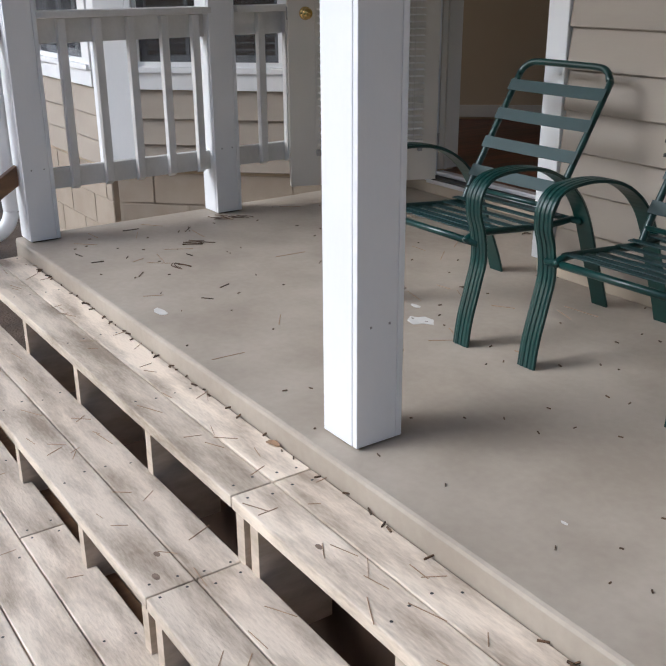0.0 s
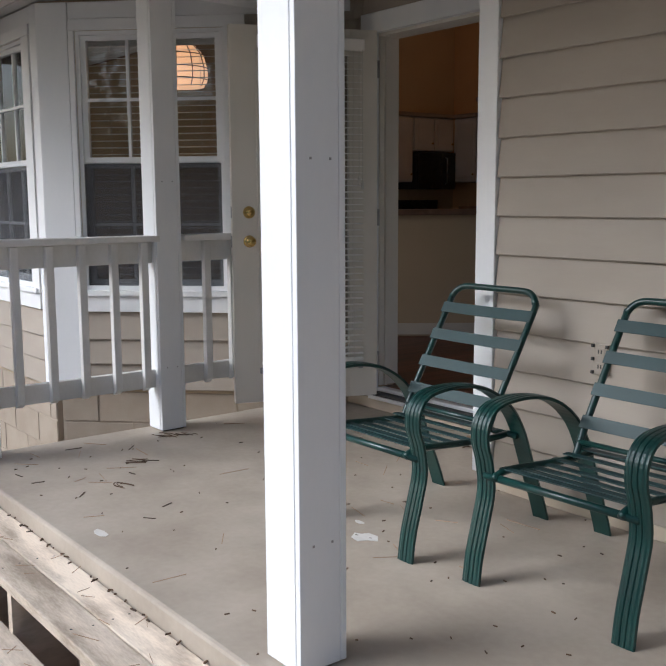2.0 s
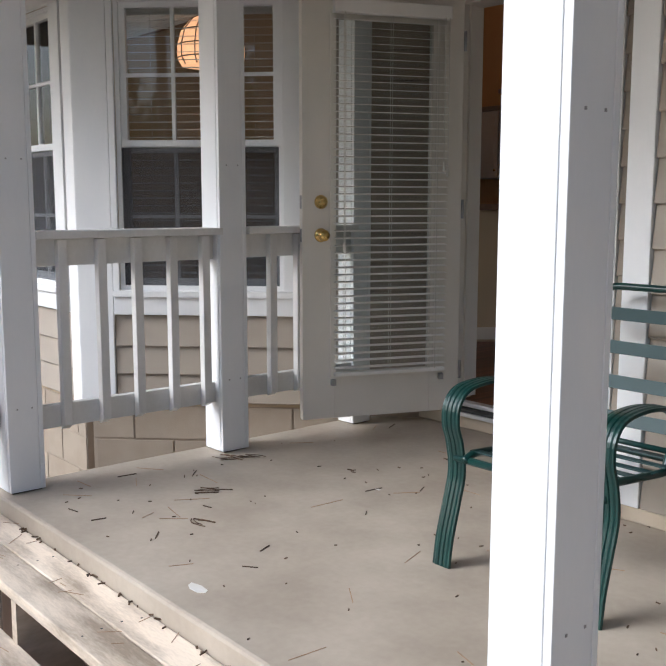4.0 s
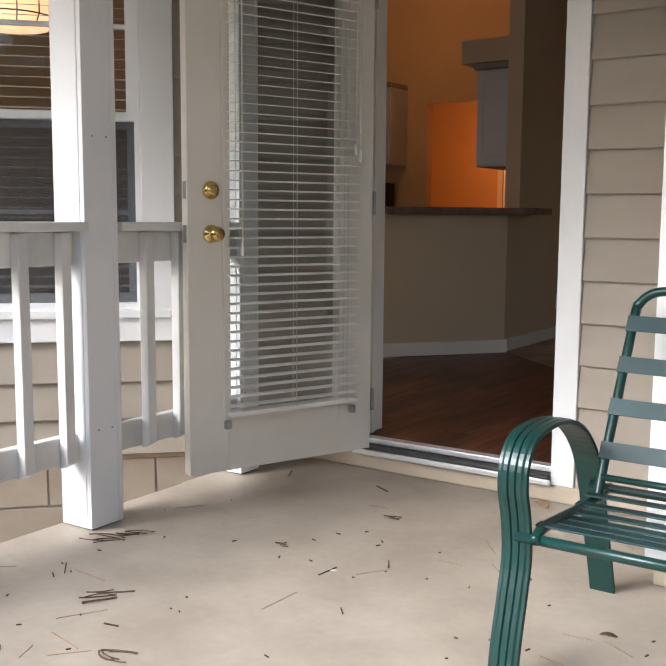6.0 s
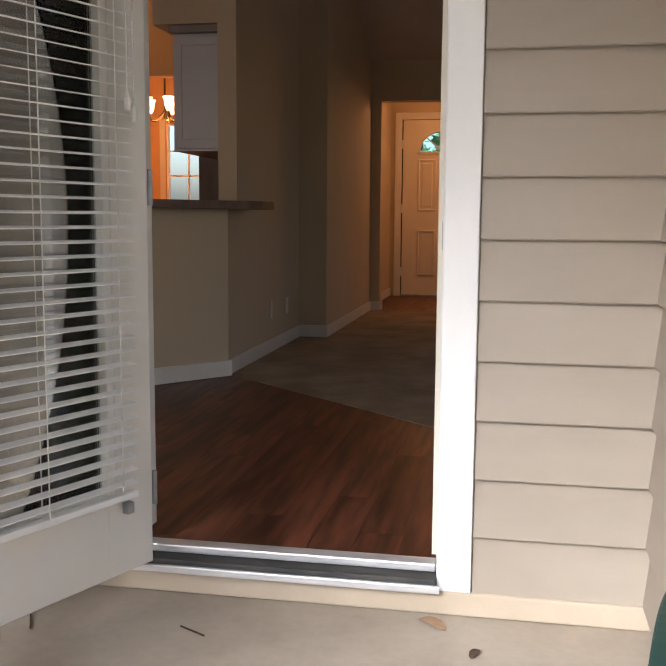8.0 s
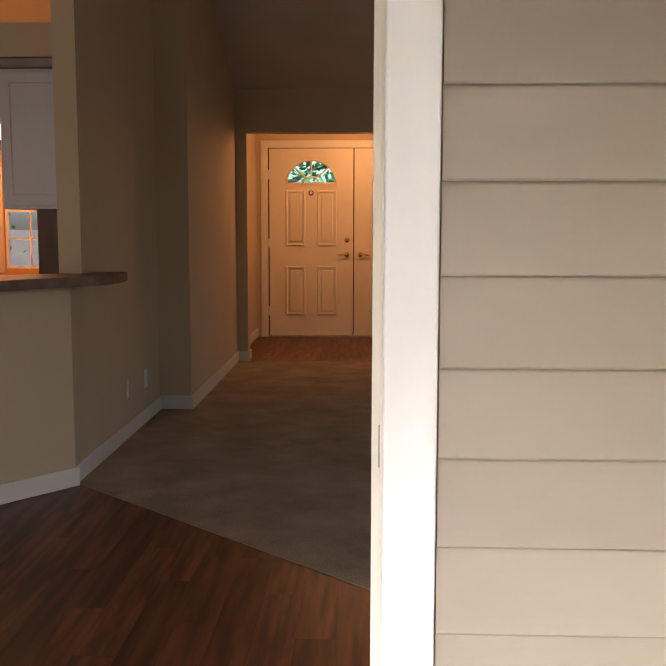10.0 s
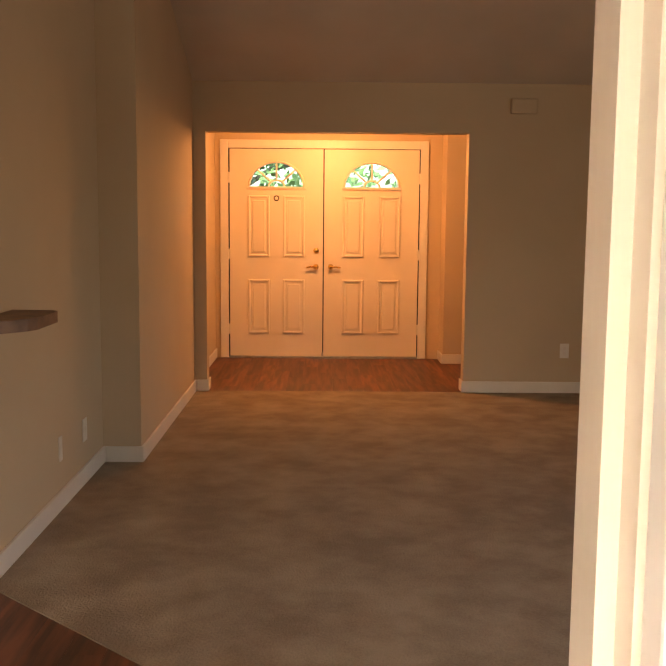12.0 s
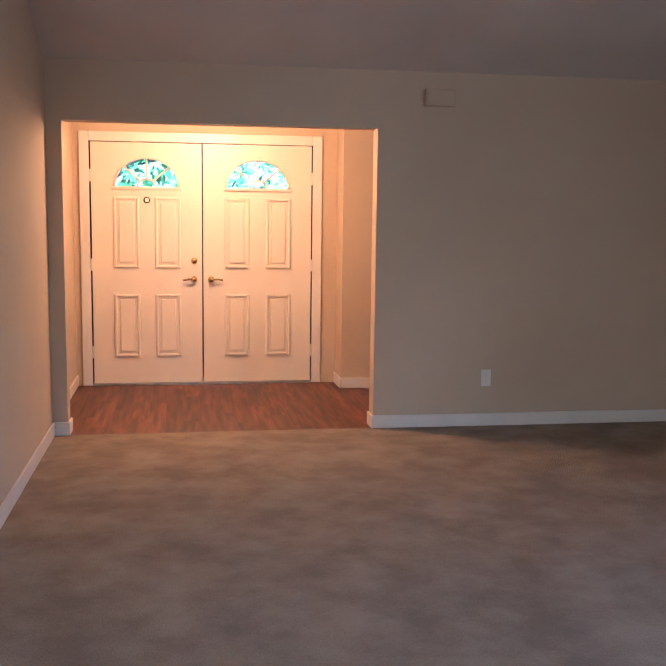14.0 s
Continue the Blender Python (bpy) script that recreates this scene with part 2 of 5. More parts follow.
def tube(points, r, seg=10):
    """A round bar along a line of points."""
    bm = bmesh.new()
    pts = [Vector(p) for p in points]
    rings, up = [], Vector((0.13, 0.21, 0.97))
    for i, p in enumerate(pts):
        d = (pts[min(i + 1, len(pts) - 1)] - pts[max(i - 1, 0)]).normalized()
        s = d.cross(up)
        if s.length < 0.05:
            s = d.cross(Vector((1, 0, 0)))
        s.normalize()
        u = s.cross(d)
        rings.append([bm.verts.new(p + r * (math.cos(2 * math.pi * k / seg) * s + math.sin(2 * math.pi * k / seg) * u)) for k in range(seg)])
    for a, b in zip(rings, rings[1:]):
        for k in range(seg):
            bm.faces.new((a[k], a[(k + 1) % seg], b[(k + 1) % seg], b[k]))
    bm.faces.new(rings[0])
    bm.faces.new(rings[-1])
    return bm


def smooth_line(ctrl, n=8):
    """Catmull-Rom through the control points."""
    c = [Vector(p) for p in ctrl]
    out = []
    for i in range(len(c) - 1):
        p0, p1, p2, p3 = c[max(i - 1, 0)], c[i], c[i + 1], c[min(i + 2, len(c) - 1)]
        for k in range(n):
            t = k / n
            out.append(0.5 * ((2 * p1) + (p2 - p0) * t + (2 * p0 - 5 * p1 + 4 * p2 - p3) * t * t + (3 * p1 - p0 - 3 * p2 + p3) * t ** 3))
    return out + [c[-1]]


def prism(outline, z0, z1):
    bm = bmesh.new()
    a = [bm.verts.new((x, y, z0)) for x, y in outline]
    b = [bm.verts.new((x, y, z1)) for x, y in outline]
    bm.faces.new(a)
    bm.faces.new(b)
    for i in range(len(a)):
        j = (i + 1) % len(a)
        bm.faces.new((a[i], a[j], b[j], b[i]))
    return bm


def structure(name, bm, material, label, category):
    return tagged(part(name, bm, material), label, category, "", "structure")


# ---- plan ----
ZF = 0.12            # floor of the house above the porch
LAP0, LAP = 0.056, 0.1503
XJ, YJ = 0.445, -0.598   # corner where the wall steps out
DX0, DX1 = -0.915, -0.088  # door opening
DTOP = 2.06
PC = 2.32            # porch ceiling
BAYA = (-2.397, -1.297)  # outer end of the slanted bay wall
ROOM_TOP = 3.75

# porch slab with a rounded front edge
bm = bmesh.new()
box(bm, -1.345, -2.21, -0.10, 4.6, YJ - 0.002, 0.0, 0.012)
box(bm, -1.345, YJ - 0.03, -0.10, XJ, 0.0, -0.0015)
structure("porch_floor", bm, M_CONC, "beige painted concrete porch floor with scuffs and litter", "porch floor")
structure("porch_footing", B(-1.30, -2.16, -0.9, 4.6, 0.0, -0.10), M_BLOCK, "beige painted masonry under the porch slab", "footing")
structure("ground", prism([(-300, -300), (300, -300), (300, 300), (-300, 300)], -1.2, -0.92), M_SOIL, "brown leaf-covered ground", "ground")

# house walls
wall_door = empty("wall_door", pose(0, 0, 0), "outside wall with beige lap siding round the door", "wall", "", "structure")
bm = bmesh.new()
box(bm, -1.1, 0.0, 0.03, DX0 - 0.02, 0.14, ROOM_TOP)
box(bm, DX1 + 0.02, 0.0, 0.03, XJ + 0.14, 0.14, ROOM_TOP)
box(bm, DX0 - 0.02, 0.0, DTOP + 0.02, DX1 + 0.02, 0.14, ROOM_TOP)
part("wall_core", bm, M_WALL, wall_door)
part("foundation_band", B(-1.15, -0.035, 0.0, XJ, 0.14, 0.062, 0.006), M_STEP, wall_door, "beige painted concrete ledge")
wall_step = empty("wall_return", pose(0, 0, 0), "short return wall with beige lap siding", "wall", "", "structure")
part("wall_core", B(XJ, YJ, 0.03, XJ + 0.14, 0.0, ROOM_TOP), M_WALL, wall_step)
wall_chairs = empty("wall_chairs", pose(0, 0, 0), "outside wall with beige lap siding behind the chairs", "wall", "", "structure")
part("wall_core", B(XJ + 0.14, YJ, 0.03, 4.6, YJ + 0.14, ROOM_TOP), M_WALL, wall_chairs)
part("foundation_band", B(XJ, YJ - 0.022, 0.0, 4.6, YJ + 0.1, 0.056, 0.005), M_STEP, wall_chairs)
wall_bay = empty("wall_bay", pose(0, 0, 0), "slanted bay wall with beige lap siding below its window", "wall", "", "structure")
wall_bay_front = empty("wall_bay_front", pose(0, 0, 0), "front bay wall with beige lap siding below its window", "wall", "", "structure")

BAYM = Matrix.Translation((-1.1, 0, 0)) @ Matrix.Rotation(radians(225), 4, 'Z')  # local x runs out along the slanted wall, local y into the open
FRONTM = Matrix.Translation((BAYA[0], BAYA[1], 0)) @ Matrix.Rotation(radians(180), 4, 'Z')
S_END = 1.834


def wall_with_window(parent, m, length, w0, w1, z0, z1, low):
    bm = bmesh.new()
    box(bm, 0, -0.14, low, w0, 0, ROOM_TOP)
    box(bm, w1, -0.14, low, length, 0, ROOM_TOP)
    box(bm, w0, -0.14, low, w1, 0, z0)
    box(bm, w0, -0.14, z1, w1, 0, ROOM_TOP)
    bm.transform(m)
    part("wall_core", bm, M_WALL, parent)


W0, W1, WZ0, WZ1 = 0.755, 1.622, 0.648, 2.14
wall_with_window(wall_bay, BAYM, S_END, W0, W1, WZ0, WZ1, 0.035)
wall_with_window(wall_bay_front, FRONTM, 1.9, 0.235, 1.10, WZ0, WZ1, 0.035)

# door frame and casing
door_frame = empty("door_frame", pose(0, 0, 0), "white painted door casing with weather strip", "door frame", "", "structure")
part("casing", B(DX1, -0.028, 0.056, 0.0, 0.01, DTOP + 0.002, 0.004), M_WHITE, door_frame)
part("casing", B(DX0 - 0.10, -0.028, 0.066, DX0, 0.01, DTOP + 0.002, 0.004), M_WHITE, door_frame)
part("head_casing", B(DX0 - 0.11, -0.030, DTOP + 0.004, 0.012, 0.01, DTOP + 0.11, 0.004), M_WHITE, door_frame)
bm = bmesh.new()
box(bm, DX1 - 0.004, 0.012, 0.13, DX1 + 0.022, 0.15, DTOP + 0.02)
box(bm, DX1 - 0.018, 0.045, 0.13, DX1 - 0.003, 0.06, DTOP)
part("jamb", bm, M_LEAF, door_frame)
bm = bmesh.new()
box(bm, DX0 - 0.022, 0.012, 0.13, DX0 + 0.004, 0.15, DTOP + 0.02)
box(bm, DX0 + 0.003, 0.045, 0.13, DX0 + 0.018, 0.06, DTOP)
part("jamb", bm, M_LEAF, door_frame)
part("head_jamb", B(DX0 + 0.005, 0.012, DTOP - 0.01, DX1 - 0.005, 0.15, DTOP + 0.018), M_LEAF, door_frame)
part("strike_plate", B(DX1 - 0.0065, 0.02, 0.93, DX1 - 0.0035, 0.042, 1.0, 0.001), M_STEEL, door_frame, "dark metal strike plate")
part("inside_casing", B(DX1 + 0.004, 0.142, 0.122, DX1 + 0.075, 0.158, DTOP + 0.07, 0.004), M_TRIM, door_frame)
part("threshold", B(DX0 + 0.004, -0.005, 0.10, DX1 - 0.004, 0.046, 0.122, 0.004), M_ALU, door_frame, "pale aluminium threshold")
part("threshold_lip", B(DX0 - 0.002, -0.05, 0.064, DX1 + 0.002, 0.02, 0.098, 0.005), M_DARK, door_frame, "dark weather strip below the threshold")
part("sill_edge", B(DX0 - 0.01, -0.062, 0.0635, DX1 + 0.01, -0.05, 0.084, 0.003), M_ALU, door_frame)

# lap siding, board by board
SIDING = []


def board_mesh(length):
    """A lap board: thick at the foot, thin at the head; its face looks along -y."""
    bm = bmesh.new()
    prof = [(0.0, 0.004), (-0.022, -0.001), (-0.025, 0.003), (-0.006, LAP + 0.012), (0.0, LAP + 0.012)]
    a = [bm.verts.new((0, y, z)) for y, z in prof]
    b = [bm.verts.new((length, y, z)) for y, z in prof]
    bm.faces.new(a)
    bm.faces.new(b)
    for i in range(5):
        j = (i + 1) % 5
        bm.faces.new((a[i], a[j], b[j], b[i]))
    return mesh_of("siding_board", bm, M_SIDING)


def side(parent, m, length, first, last, start=0.0):
    SIDING.append((parent, m, length, first, last, start))


N_TOP = 15
side(wall_door, pose(0.003, 0, 0), XJ - 0.003, 0, N_TOP)
side(wall_door, pose(-1.09, 0, 0), 1.09 + DX0 - 0.104, 0, N_TOP)
side(wall_door, pose(DX0 - 0.10, 0, 0), -DX0 + 0.10, 14, N_TOP)
side(wall_step, Matrix.Translation((XJ, 0, 0)) @ Matrix.Rotation(radians(-90), 4, 'Z'), -YJ - 0.042, 0, N_TOP)
side(wall_chairs, pose(XJ + 0.082, YJ, 0), 4.07, 0, N_TOP)
TURN = Matrix.Rotation(radians(180), 4, 'Z')
side(wall_bay, BAYM @ pose(0.634, 0, 0) @ TURN, 0.634, 0, N_TOP)
side(wall_bay, BAYM @ pose(1.655, 0, 0) @ TURN, 1.02, 0, 3, 0.0)
side(wall_bay_front, FRONTM @ pose(1.9, 0, 0) @ TURN, 1.79, 0, 3, 0.0)
side(wall_bay_front, FRONTM @ pose(1.9, 0, 0) @ TURN, 0.70, 3, N_TOP, 0.0)


def trim_board(parent, name, m, *dims):
    bm = B(*dims, 0.004)
    bm.transform(m)
    return part(name, bm, M_WHITE, parent)


# unseen wall, added to keep side light off the right of the porch
structure("wall_porch_end", B(4.606, -2.1, 0.0, 4.74, YJ + 0.14, PC - 0.01), M_SIDING, "plain beige unseen wall added at the porch end to block light", "wall")

# corner boards and friezes
trim_board(wall_chairs, "corner_board", pose(0, 0, 0), XJ - 0.024, YJ - 0.03, 0.056, XJ + 0.078, YJ - 0.001, PC)
trim_board(wall_chairs, "corner_board", pose(0, 0, 0), XJ - 0.0235, YJ - 0.0, 0.056, XJ - 0.001, YJ + 0.04, PC)
trim_board(wall_bay, "corner_board", BAYM, 1.660, 0.001, 0.04, S_END + 0.012, 0.030, 2.30)
trim_board(wall_bay_front, "corner_board", FRONTM, -0.008, 0.001, 0.04, 0.10, 0.028, 2.30)
trim_board(wall_bay, "frieze_board", BAYM, 0.03, 0.002, 2.205, 1.655, 0.026, 2.30)
trim_board(wall_bay_front, "frieze_board", FRONTM, 0.104, 0.002, 2.205, 1.9, 0.026, 2.30)
trim_board(wall_door, "frieze_board", pose(0, 0, 0), -1.08, -0.028, 2.285, XJ, -0.022, PC)

# painted block foundation below the bay
foundation_bay = empty("foundation_bay", pose(0, 0, 0), "beige painted concrete block foundation below the bay", "foundation", "", "structure")
bm = B(0, -0.16, -0.95, S_END - 0.03, -0.006, 0.034)
bm.transform(BAYM)
part("mortar", bm, M_BLOCK, foundation_bay)
bm = B(0, -0.16, -0.95, 1.9, -0.006, 0.034)
bm.transform(FRONTM @ pose(0.02, 0, 0))
part("mortar", bm, M_BLOCK, foundation_bay)


def half_blind(parent, m, x0, x1, z0, z1, pitch, tilt, y, gap_z=None):
    """Slats of a horizontal blind."""
    bm = bmesh.new()
    box(bm, 0, -0.013, -0.0012, x1 - x0, 0.013, 0.0012)
    bm.transform(Matrix.Rotation(radians(tilt), 4, 'X'))
    me = mesh_of("blind_slat", bm, M_BLIND)
    n = int((z1 - z0) / pitch)
    for i in range(n + 1):
        piece("blind_slat", me, parent, m @ pose(x0, y, z0 + i * pitch))


def window(name, m, x0, x1, z0, z1, label, apron=None):
    """A double-hung window with three by two panes a sash, seen in the wall's own axes (x along, y out)."""
    w = empty(name, m, label, "window", "windows of the bay", "structure")
    zm = 1.395
    fr = bmesh.new()
    box(fr, x0, -0.09, z0, x0 + 0.022, 0.012, z1)
    box(fr, x1 - 0.022, -0.09, z0, x1, 0.012, z1)
    box(fr, x0 + 0.022, -0.09, z1 - 0.022, x1 - 0.022, 0.012, z1)
    box(fr, x0 + 0.022, -0.09, z0, x1 - 0.022, 0.012, z0 + 0.03)
    part("window_frame", fr, M_WHITE, w)
    for tag, zb, zt, y, gm in (("upper_sash", zm, z1 - 0.022, -0.030, M_GLASS), ("lower_sash", z0 + 0.03, zm + 0.0, -0.055, M_GLASS)):
        s = bmesh.new()
        a, b = x0 + 0.022, x1 - 0.022
        box(s, a, y - 0.018, zb, a + 0.03, y + 0.018, zt)
        box(s, b - 0.03, y - 0.018, zb, b, y + 0.018, zt)
        box(s, a + 0.03, y - 0.018, zt - 0.028, b - 0.03, y + 0.018, zt)
        box(s, a + 0.03, y - 0.018, zb, b - 0.03, y + 0.018, zb + 0.034)
        sash = part(tag, s, M_WHITE, w)
        for k in (1, 2):
            xx = a + (b - a) * k / 3
            part("muntin", B(xx - 0.009, y - 0.010, zb + 0.034, xx + 0.009, y + 0.012, zt - 0.028), M_WHITE, sash)
        zz = (zb + zt) / 2
        part("muntin", B(a + 0.03, y - 0.009, zz - 0.009, b - 0.03, y + 0.0135, zz + 0.009), M_WHITE, sash)
        g = part("pane", B(a + 0.02, y - 0.003, zb + 0.02, b - 0.02, y + 0.001, zt - 0.02), gm, sash, "clear window glass")
        g.visible_shadow = False
    g = part("insect_screen", B(x0 + 0.022, -0.003, z0 + 0.03, x1 - 0.022, 0.000, zm - 0.005), M_SCREEN, w, "dark grey insect screen")
    g.visible_shadow = False
    side_l, side_r = (0.13, 0.034) if name == "window_1" else (0.12, 0.13)
    part("side_trim", B(x0 - side_l, 0.013, z0 - 0.02, x0 - 0.001, 0.034, z1 + 0.001, 0.003), M_WHITE, w)
    part("side_trim", B(x1 + 0.001, 0.013, z0 - 0.02, x1 + side_r, 0.034, z1 + 0.001, 0.003), M_WHITE, w)
    part("head_trim", B(x0 - side_l, 0.012, z1 + 0.002, x1 + side_r, 0.034, z1 + 0.064, 0.003), M_WHITE, w)
    part("window_sill", B(x0 - side_l + 0.02, 0.012, z0 - 0.03, x1 + side_r, 0.05, z0 + 0.004, 0.004), M_WHITE, w)
    part("apron", B(x0 - side_l, 0.013, z0 - 0.124, x1 + side_r, 0.033, z0 - 0.031, 0.003), M_WHITE, w)
    bl = empty("window_blind", m, "white horizontal blind hanging inside a bay window", "blind", "blinds of the bay")
    part("headrail", B(x0 + 0.02, -0.135, z1 - 0.07, x1 - 0.02, -0.095, z1 - 0.02, 0.004), M_BLIND, bl)
    half_blind(bl, pose(0, 0, 0), x0 + 0.03, x1 - 0.03, z0 + 0.05, z1 - 0.09, 0.0395, -13, -0.108)
    for xx in (x0 + 0.16, x1 - 0.16):
        part("cord", B(xx - 0.001, -0.095, z0 + 0.05, xx + 0.001, -0.093, z1 - 0.05), M_CORD, bl)
    return w


window("window_1", BAYM, W0, W1, WZ0, WZ1, "white double-hung window with muntins in the slanted bay wall")
window("window_2", FRONTM, 0.235, 1.10, WZ0, WZ1, "white double-hung window with muntins in the front bay wall")

# porch roof
bm = bmesh.new()
box(bm, -5.0, -2.62, PC, 4.6, 0.0, PC + 0.05)
for i in range(26):
    yy = -2.60 + i * 0.10
    box(bm, -5.0, yy, PC - 0.006, 4.6, yy + 0.088, PC + 0.001)
tagged(part("porch_ceiling", bm, M_PORCHC), "white beadboard porch ceiling", "ceiling", "", "structure")
structure("porch_beam", B(-1.36, -2.20, 2.20, 4.6, -2.02, PC - 0.007, 0.006), M_WHITE, "white painted porch beam above the posts", "beam")
structure("side_beam", B(-1.345, -2.02, 2.20, -1.19, -0.02, PC - 0.007, 0.006), M_WHITE, "white painted beam along the porch side", "beam")
structure("porch_roof", B(-5.2, -2.9, PC + 0.052, 4.8, 0.2, PC + 0.16), M_STAIN, "brown porch roof deck", "roof")


# posts
def post(x0, y0, w, label):
    p = empty("porch_post", pose(x0 + w / 2, y0 + w / 2, 0), label, "post", "porch posts")
    h, e = w / 2, 0.02
    part("board", B(-h, -h, 0.006, h - e, -h + e, 2.2, 0.002), M_WHITE, p)
    part("board", B(h - e + 0.001, -h + 0.0015, 0.006, h, h - e, 2.2, 0.002), M_WHITE, p)
    part("board", B(-h + e, h - e + 0.001, 0.006, h, h, 2.2, 0.002), M_WHITE, p)
    part("board", B(-h + 0.0015, -h + e + 0.001, 0.006, -h + e - 0.001, h, 2.2, 0.002), M_WHITE, p)
    # inset foot; its dark colour stands for the shade under the boards
    part("foot", B(-h + 0.012, -h + 0.012, 0.0, h - 0.012, h - 0.012, 0.012), M_DARK, p, "foot coloured dark as the shade of the gap")
    nails = lambda x, y, z: part("nail_head", B(x - 0.0015, y - 0.003, z - 0.003, x + 0.0015, y + 0.003, z + 0.003), M_STEEL, p)
    for z in (0.33, 1.27):
        for d in (-0.03, 0.028):
            nails(h, d, z)
    return p


post(1.136, -2.137, 0.147, "white boxed porch post at the step edge, streaked paint")
post(-1.33, -2.18, 0.14, "white boxed porch post at the porch corner")
post(-1.322, -1.222, 0.14, "white boxed porch post between two railings")
post(-1.335, -0.42, 0.115, "white boxed porch post beside the open door")


# railings
def railing(y0, y1, ys, label):
    r = empty("railing", pose(-1.255, (y0 + y1) / 2, 0), label, "railing", "porch railings")
    o = (y0 + y1) / 2
    part("top_rail", B(-0.055, y0 - o, 0.972, 0.075, y1 - o, 1.002, 0.004), M_RAIL, r)
    part("upper_rail", B(-0.018, y0 - o, 0.865, 0.018, y1 - o, 0.971, 0.003), M_RAIL, r)
    part("bottom_rail", B(-0.018, y0 - o, 0.225, 0.018, y1 - o, 0.318, 0.003), M_RAIL, r)
    bm = bmesh.new()
    prof = [(-0.0175, 0.20), (0.0175, 0.20), (0.0175, 0.97), (-0.0175, 0.97)]
    box(bm, 0.019, -0.0185, 0.235, 0.056, 0.0185, 0.968, 0.003)
    for v in bm.verts:
        if v.co.z < 0.26 and v.co.x < 0.03:
            v.co.z -= 0.018
    me = mesh_of("baluster", bm, M_RAIL)
    for y in ys:
        piece("baluster", me, r, pose(0, y - o, 0))
    return r


railing(-2.04, -1.203, [-1.93, -1.765, -1.605, -1.44, -1.28], "weathered white wooden railing between two posts")
railing(-1.063, -0.42, [-0.92, -0.765, -0.60], "short weathered white wooden railing beside the open door")
part("rail_bracket", B(-0.03, 0.405, 0.27, 0.045, 0.417, 0.335, 0.002), M_RAIL, bpy.data.objects["railing"], "painted rail end block")

# open glazed door, hinged at the far jamb; local x runs along the leaf, local y is the face in view
LEAFM = Matrix.Translation((-0.834, -0.073, 0)) @ Matrix.Rotation(math.atan2(-0.739, -0.294), 4, 'Z')
leaf = empty("porch_door", LEAFM, "open ivory glazed door with a blind and brass knobs", "door", "", "structure")
LW, LZ0, LZ1 = 0.794, 0.10, 2.06
GX0, GX1, GZ0, GZ1 = 0.155, 0.64, 0.315, 1.93
part("stile", B(0, -0.045, LZ0, GX0, 0, LZ1, 0.002), M_LEAF, leaf)
part("stile", B(GX1, -0.045, LZ0, LW, 0, LZ1, 0.002), M_LEAF, leaf)
part("bottom_panel", B(GX0, -0.045, LZ0, GX1, 0, GZ0, 0.002), M_LEAF, leaf)
part("top_panel", B(GX0, -0.045, GZ1, GX1, 0, LZ1, 0.002), M_LEAF, leaf)
bm = bmesh.new()
for b4 in ((GX0 - 0.022, GZ0 - 0.022, GX0 + 0.006, GZ1 + 0.022), (GX1 - 0.006, GZ0 - 0.022, GX1 + 0.022, GZ1 + 0.022)):
    box(bm, b4[0], 0.0, b4[1], b4[2], 0.010, b4[3], 0.003)
for za, zb in ((GZ0 - 0.022, GZ0 + 0.006), (GZ1 - 0.006, GZ1 + 0.022)):
    box(bm, GX0 + 0.006, 0.0, za, GX1 - 0.006, 0.010, zb, 0.003)
part("glazing_bead", bm, M_LEAF, leaf)
g = part("pane", B(GX0, -0.026, GZ0, GX1, -0.022, GZ1), M_GLASS, leaf, "clear door glass")
g.visible_shadow = False


def knob(z, big):
    prof = [(0.030, 0), (0.032, 0.004), (0.026, 0.010), (0.011, 0.013), (0.011, 0.030), (0.022, 0.038), (0.027, 0.050), (0.024, 0.062), (0.012, 0.068)] if big else \
        [(0.031, 0), (0.032, 0.006), (0.027, 0.014), (0.020, 0.018), (0.019, 0.024), (0.010, 0.026)]
    part("door_knob" if big else "deadbolt", lathe(prof, 24, Matrix.Translation((0.706, 0.001, z)) @ Matrix.Rotation(radians(-90), 4, 'X')), M_BRASS, leaf, "polished brass knob" if big else "brass deadbolt turn", True)


knob(0.962, True)
knob(1.113, False)
for z in (0.962, 1.113):
    part("latch_plate", B(LW, -0.032, z - 0.03, LW + 0.0025, -0.010, z + 0.03), M_STEEL, leaf)
for z in (0.30, 1.08, 1.86):
    part("hinge", lathe([(0.007, z - 0.045), (0.007, z + 0.045)], 10, Matrix.Translation((-0.006, 0.004, 0))), M_STEEL, leaf)
for x in (0.098, 0.648):
    part("hold_down_bracket", B(x - 0.012, 0.001, 0.258, x + 0.012, 0.022, 0.288, 0.003), M_STEEL, leaf, "small dark metal bracket")
blind = empty("door_blind", LEAFM, "white horizontal blind hung on the glazed door", "blind")
part("headrail", B(0.085, 0.012, 1.945, 0.655, 0.055, 2.005, 0.004), M_BLIND, blind)
part("bottom_rail", B(0.09, 0.014, 0.305, 0.65, 0.042, 0.322, 0.003), M_BLIND, blind)
half_blind(blind, pose(0, 0, 0), 0.09, 0.65, 0.345, 1.93, 0.0335, -11, 0.030)
for x in (0.145, 0.375, 0.60):
    part("ladder_cord", B(x - 0.001, 0.042, 0.32, x + 0.001, 0.044, 1.95), M_CORD, blind)
    part("ladder_cord", B(x - 0.001, 0.016, 0.32, x + 0.001, 0.018, 1.95), M_CORD, blind)
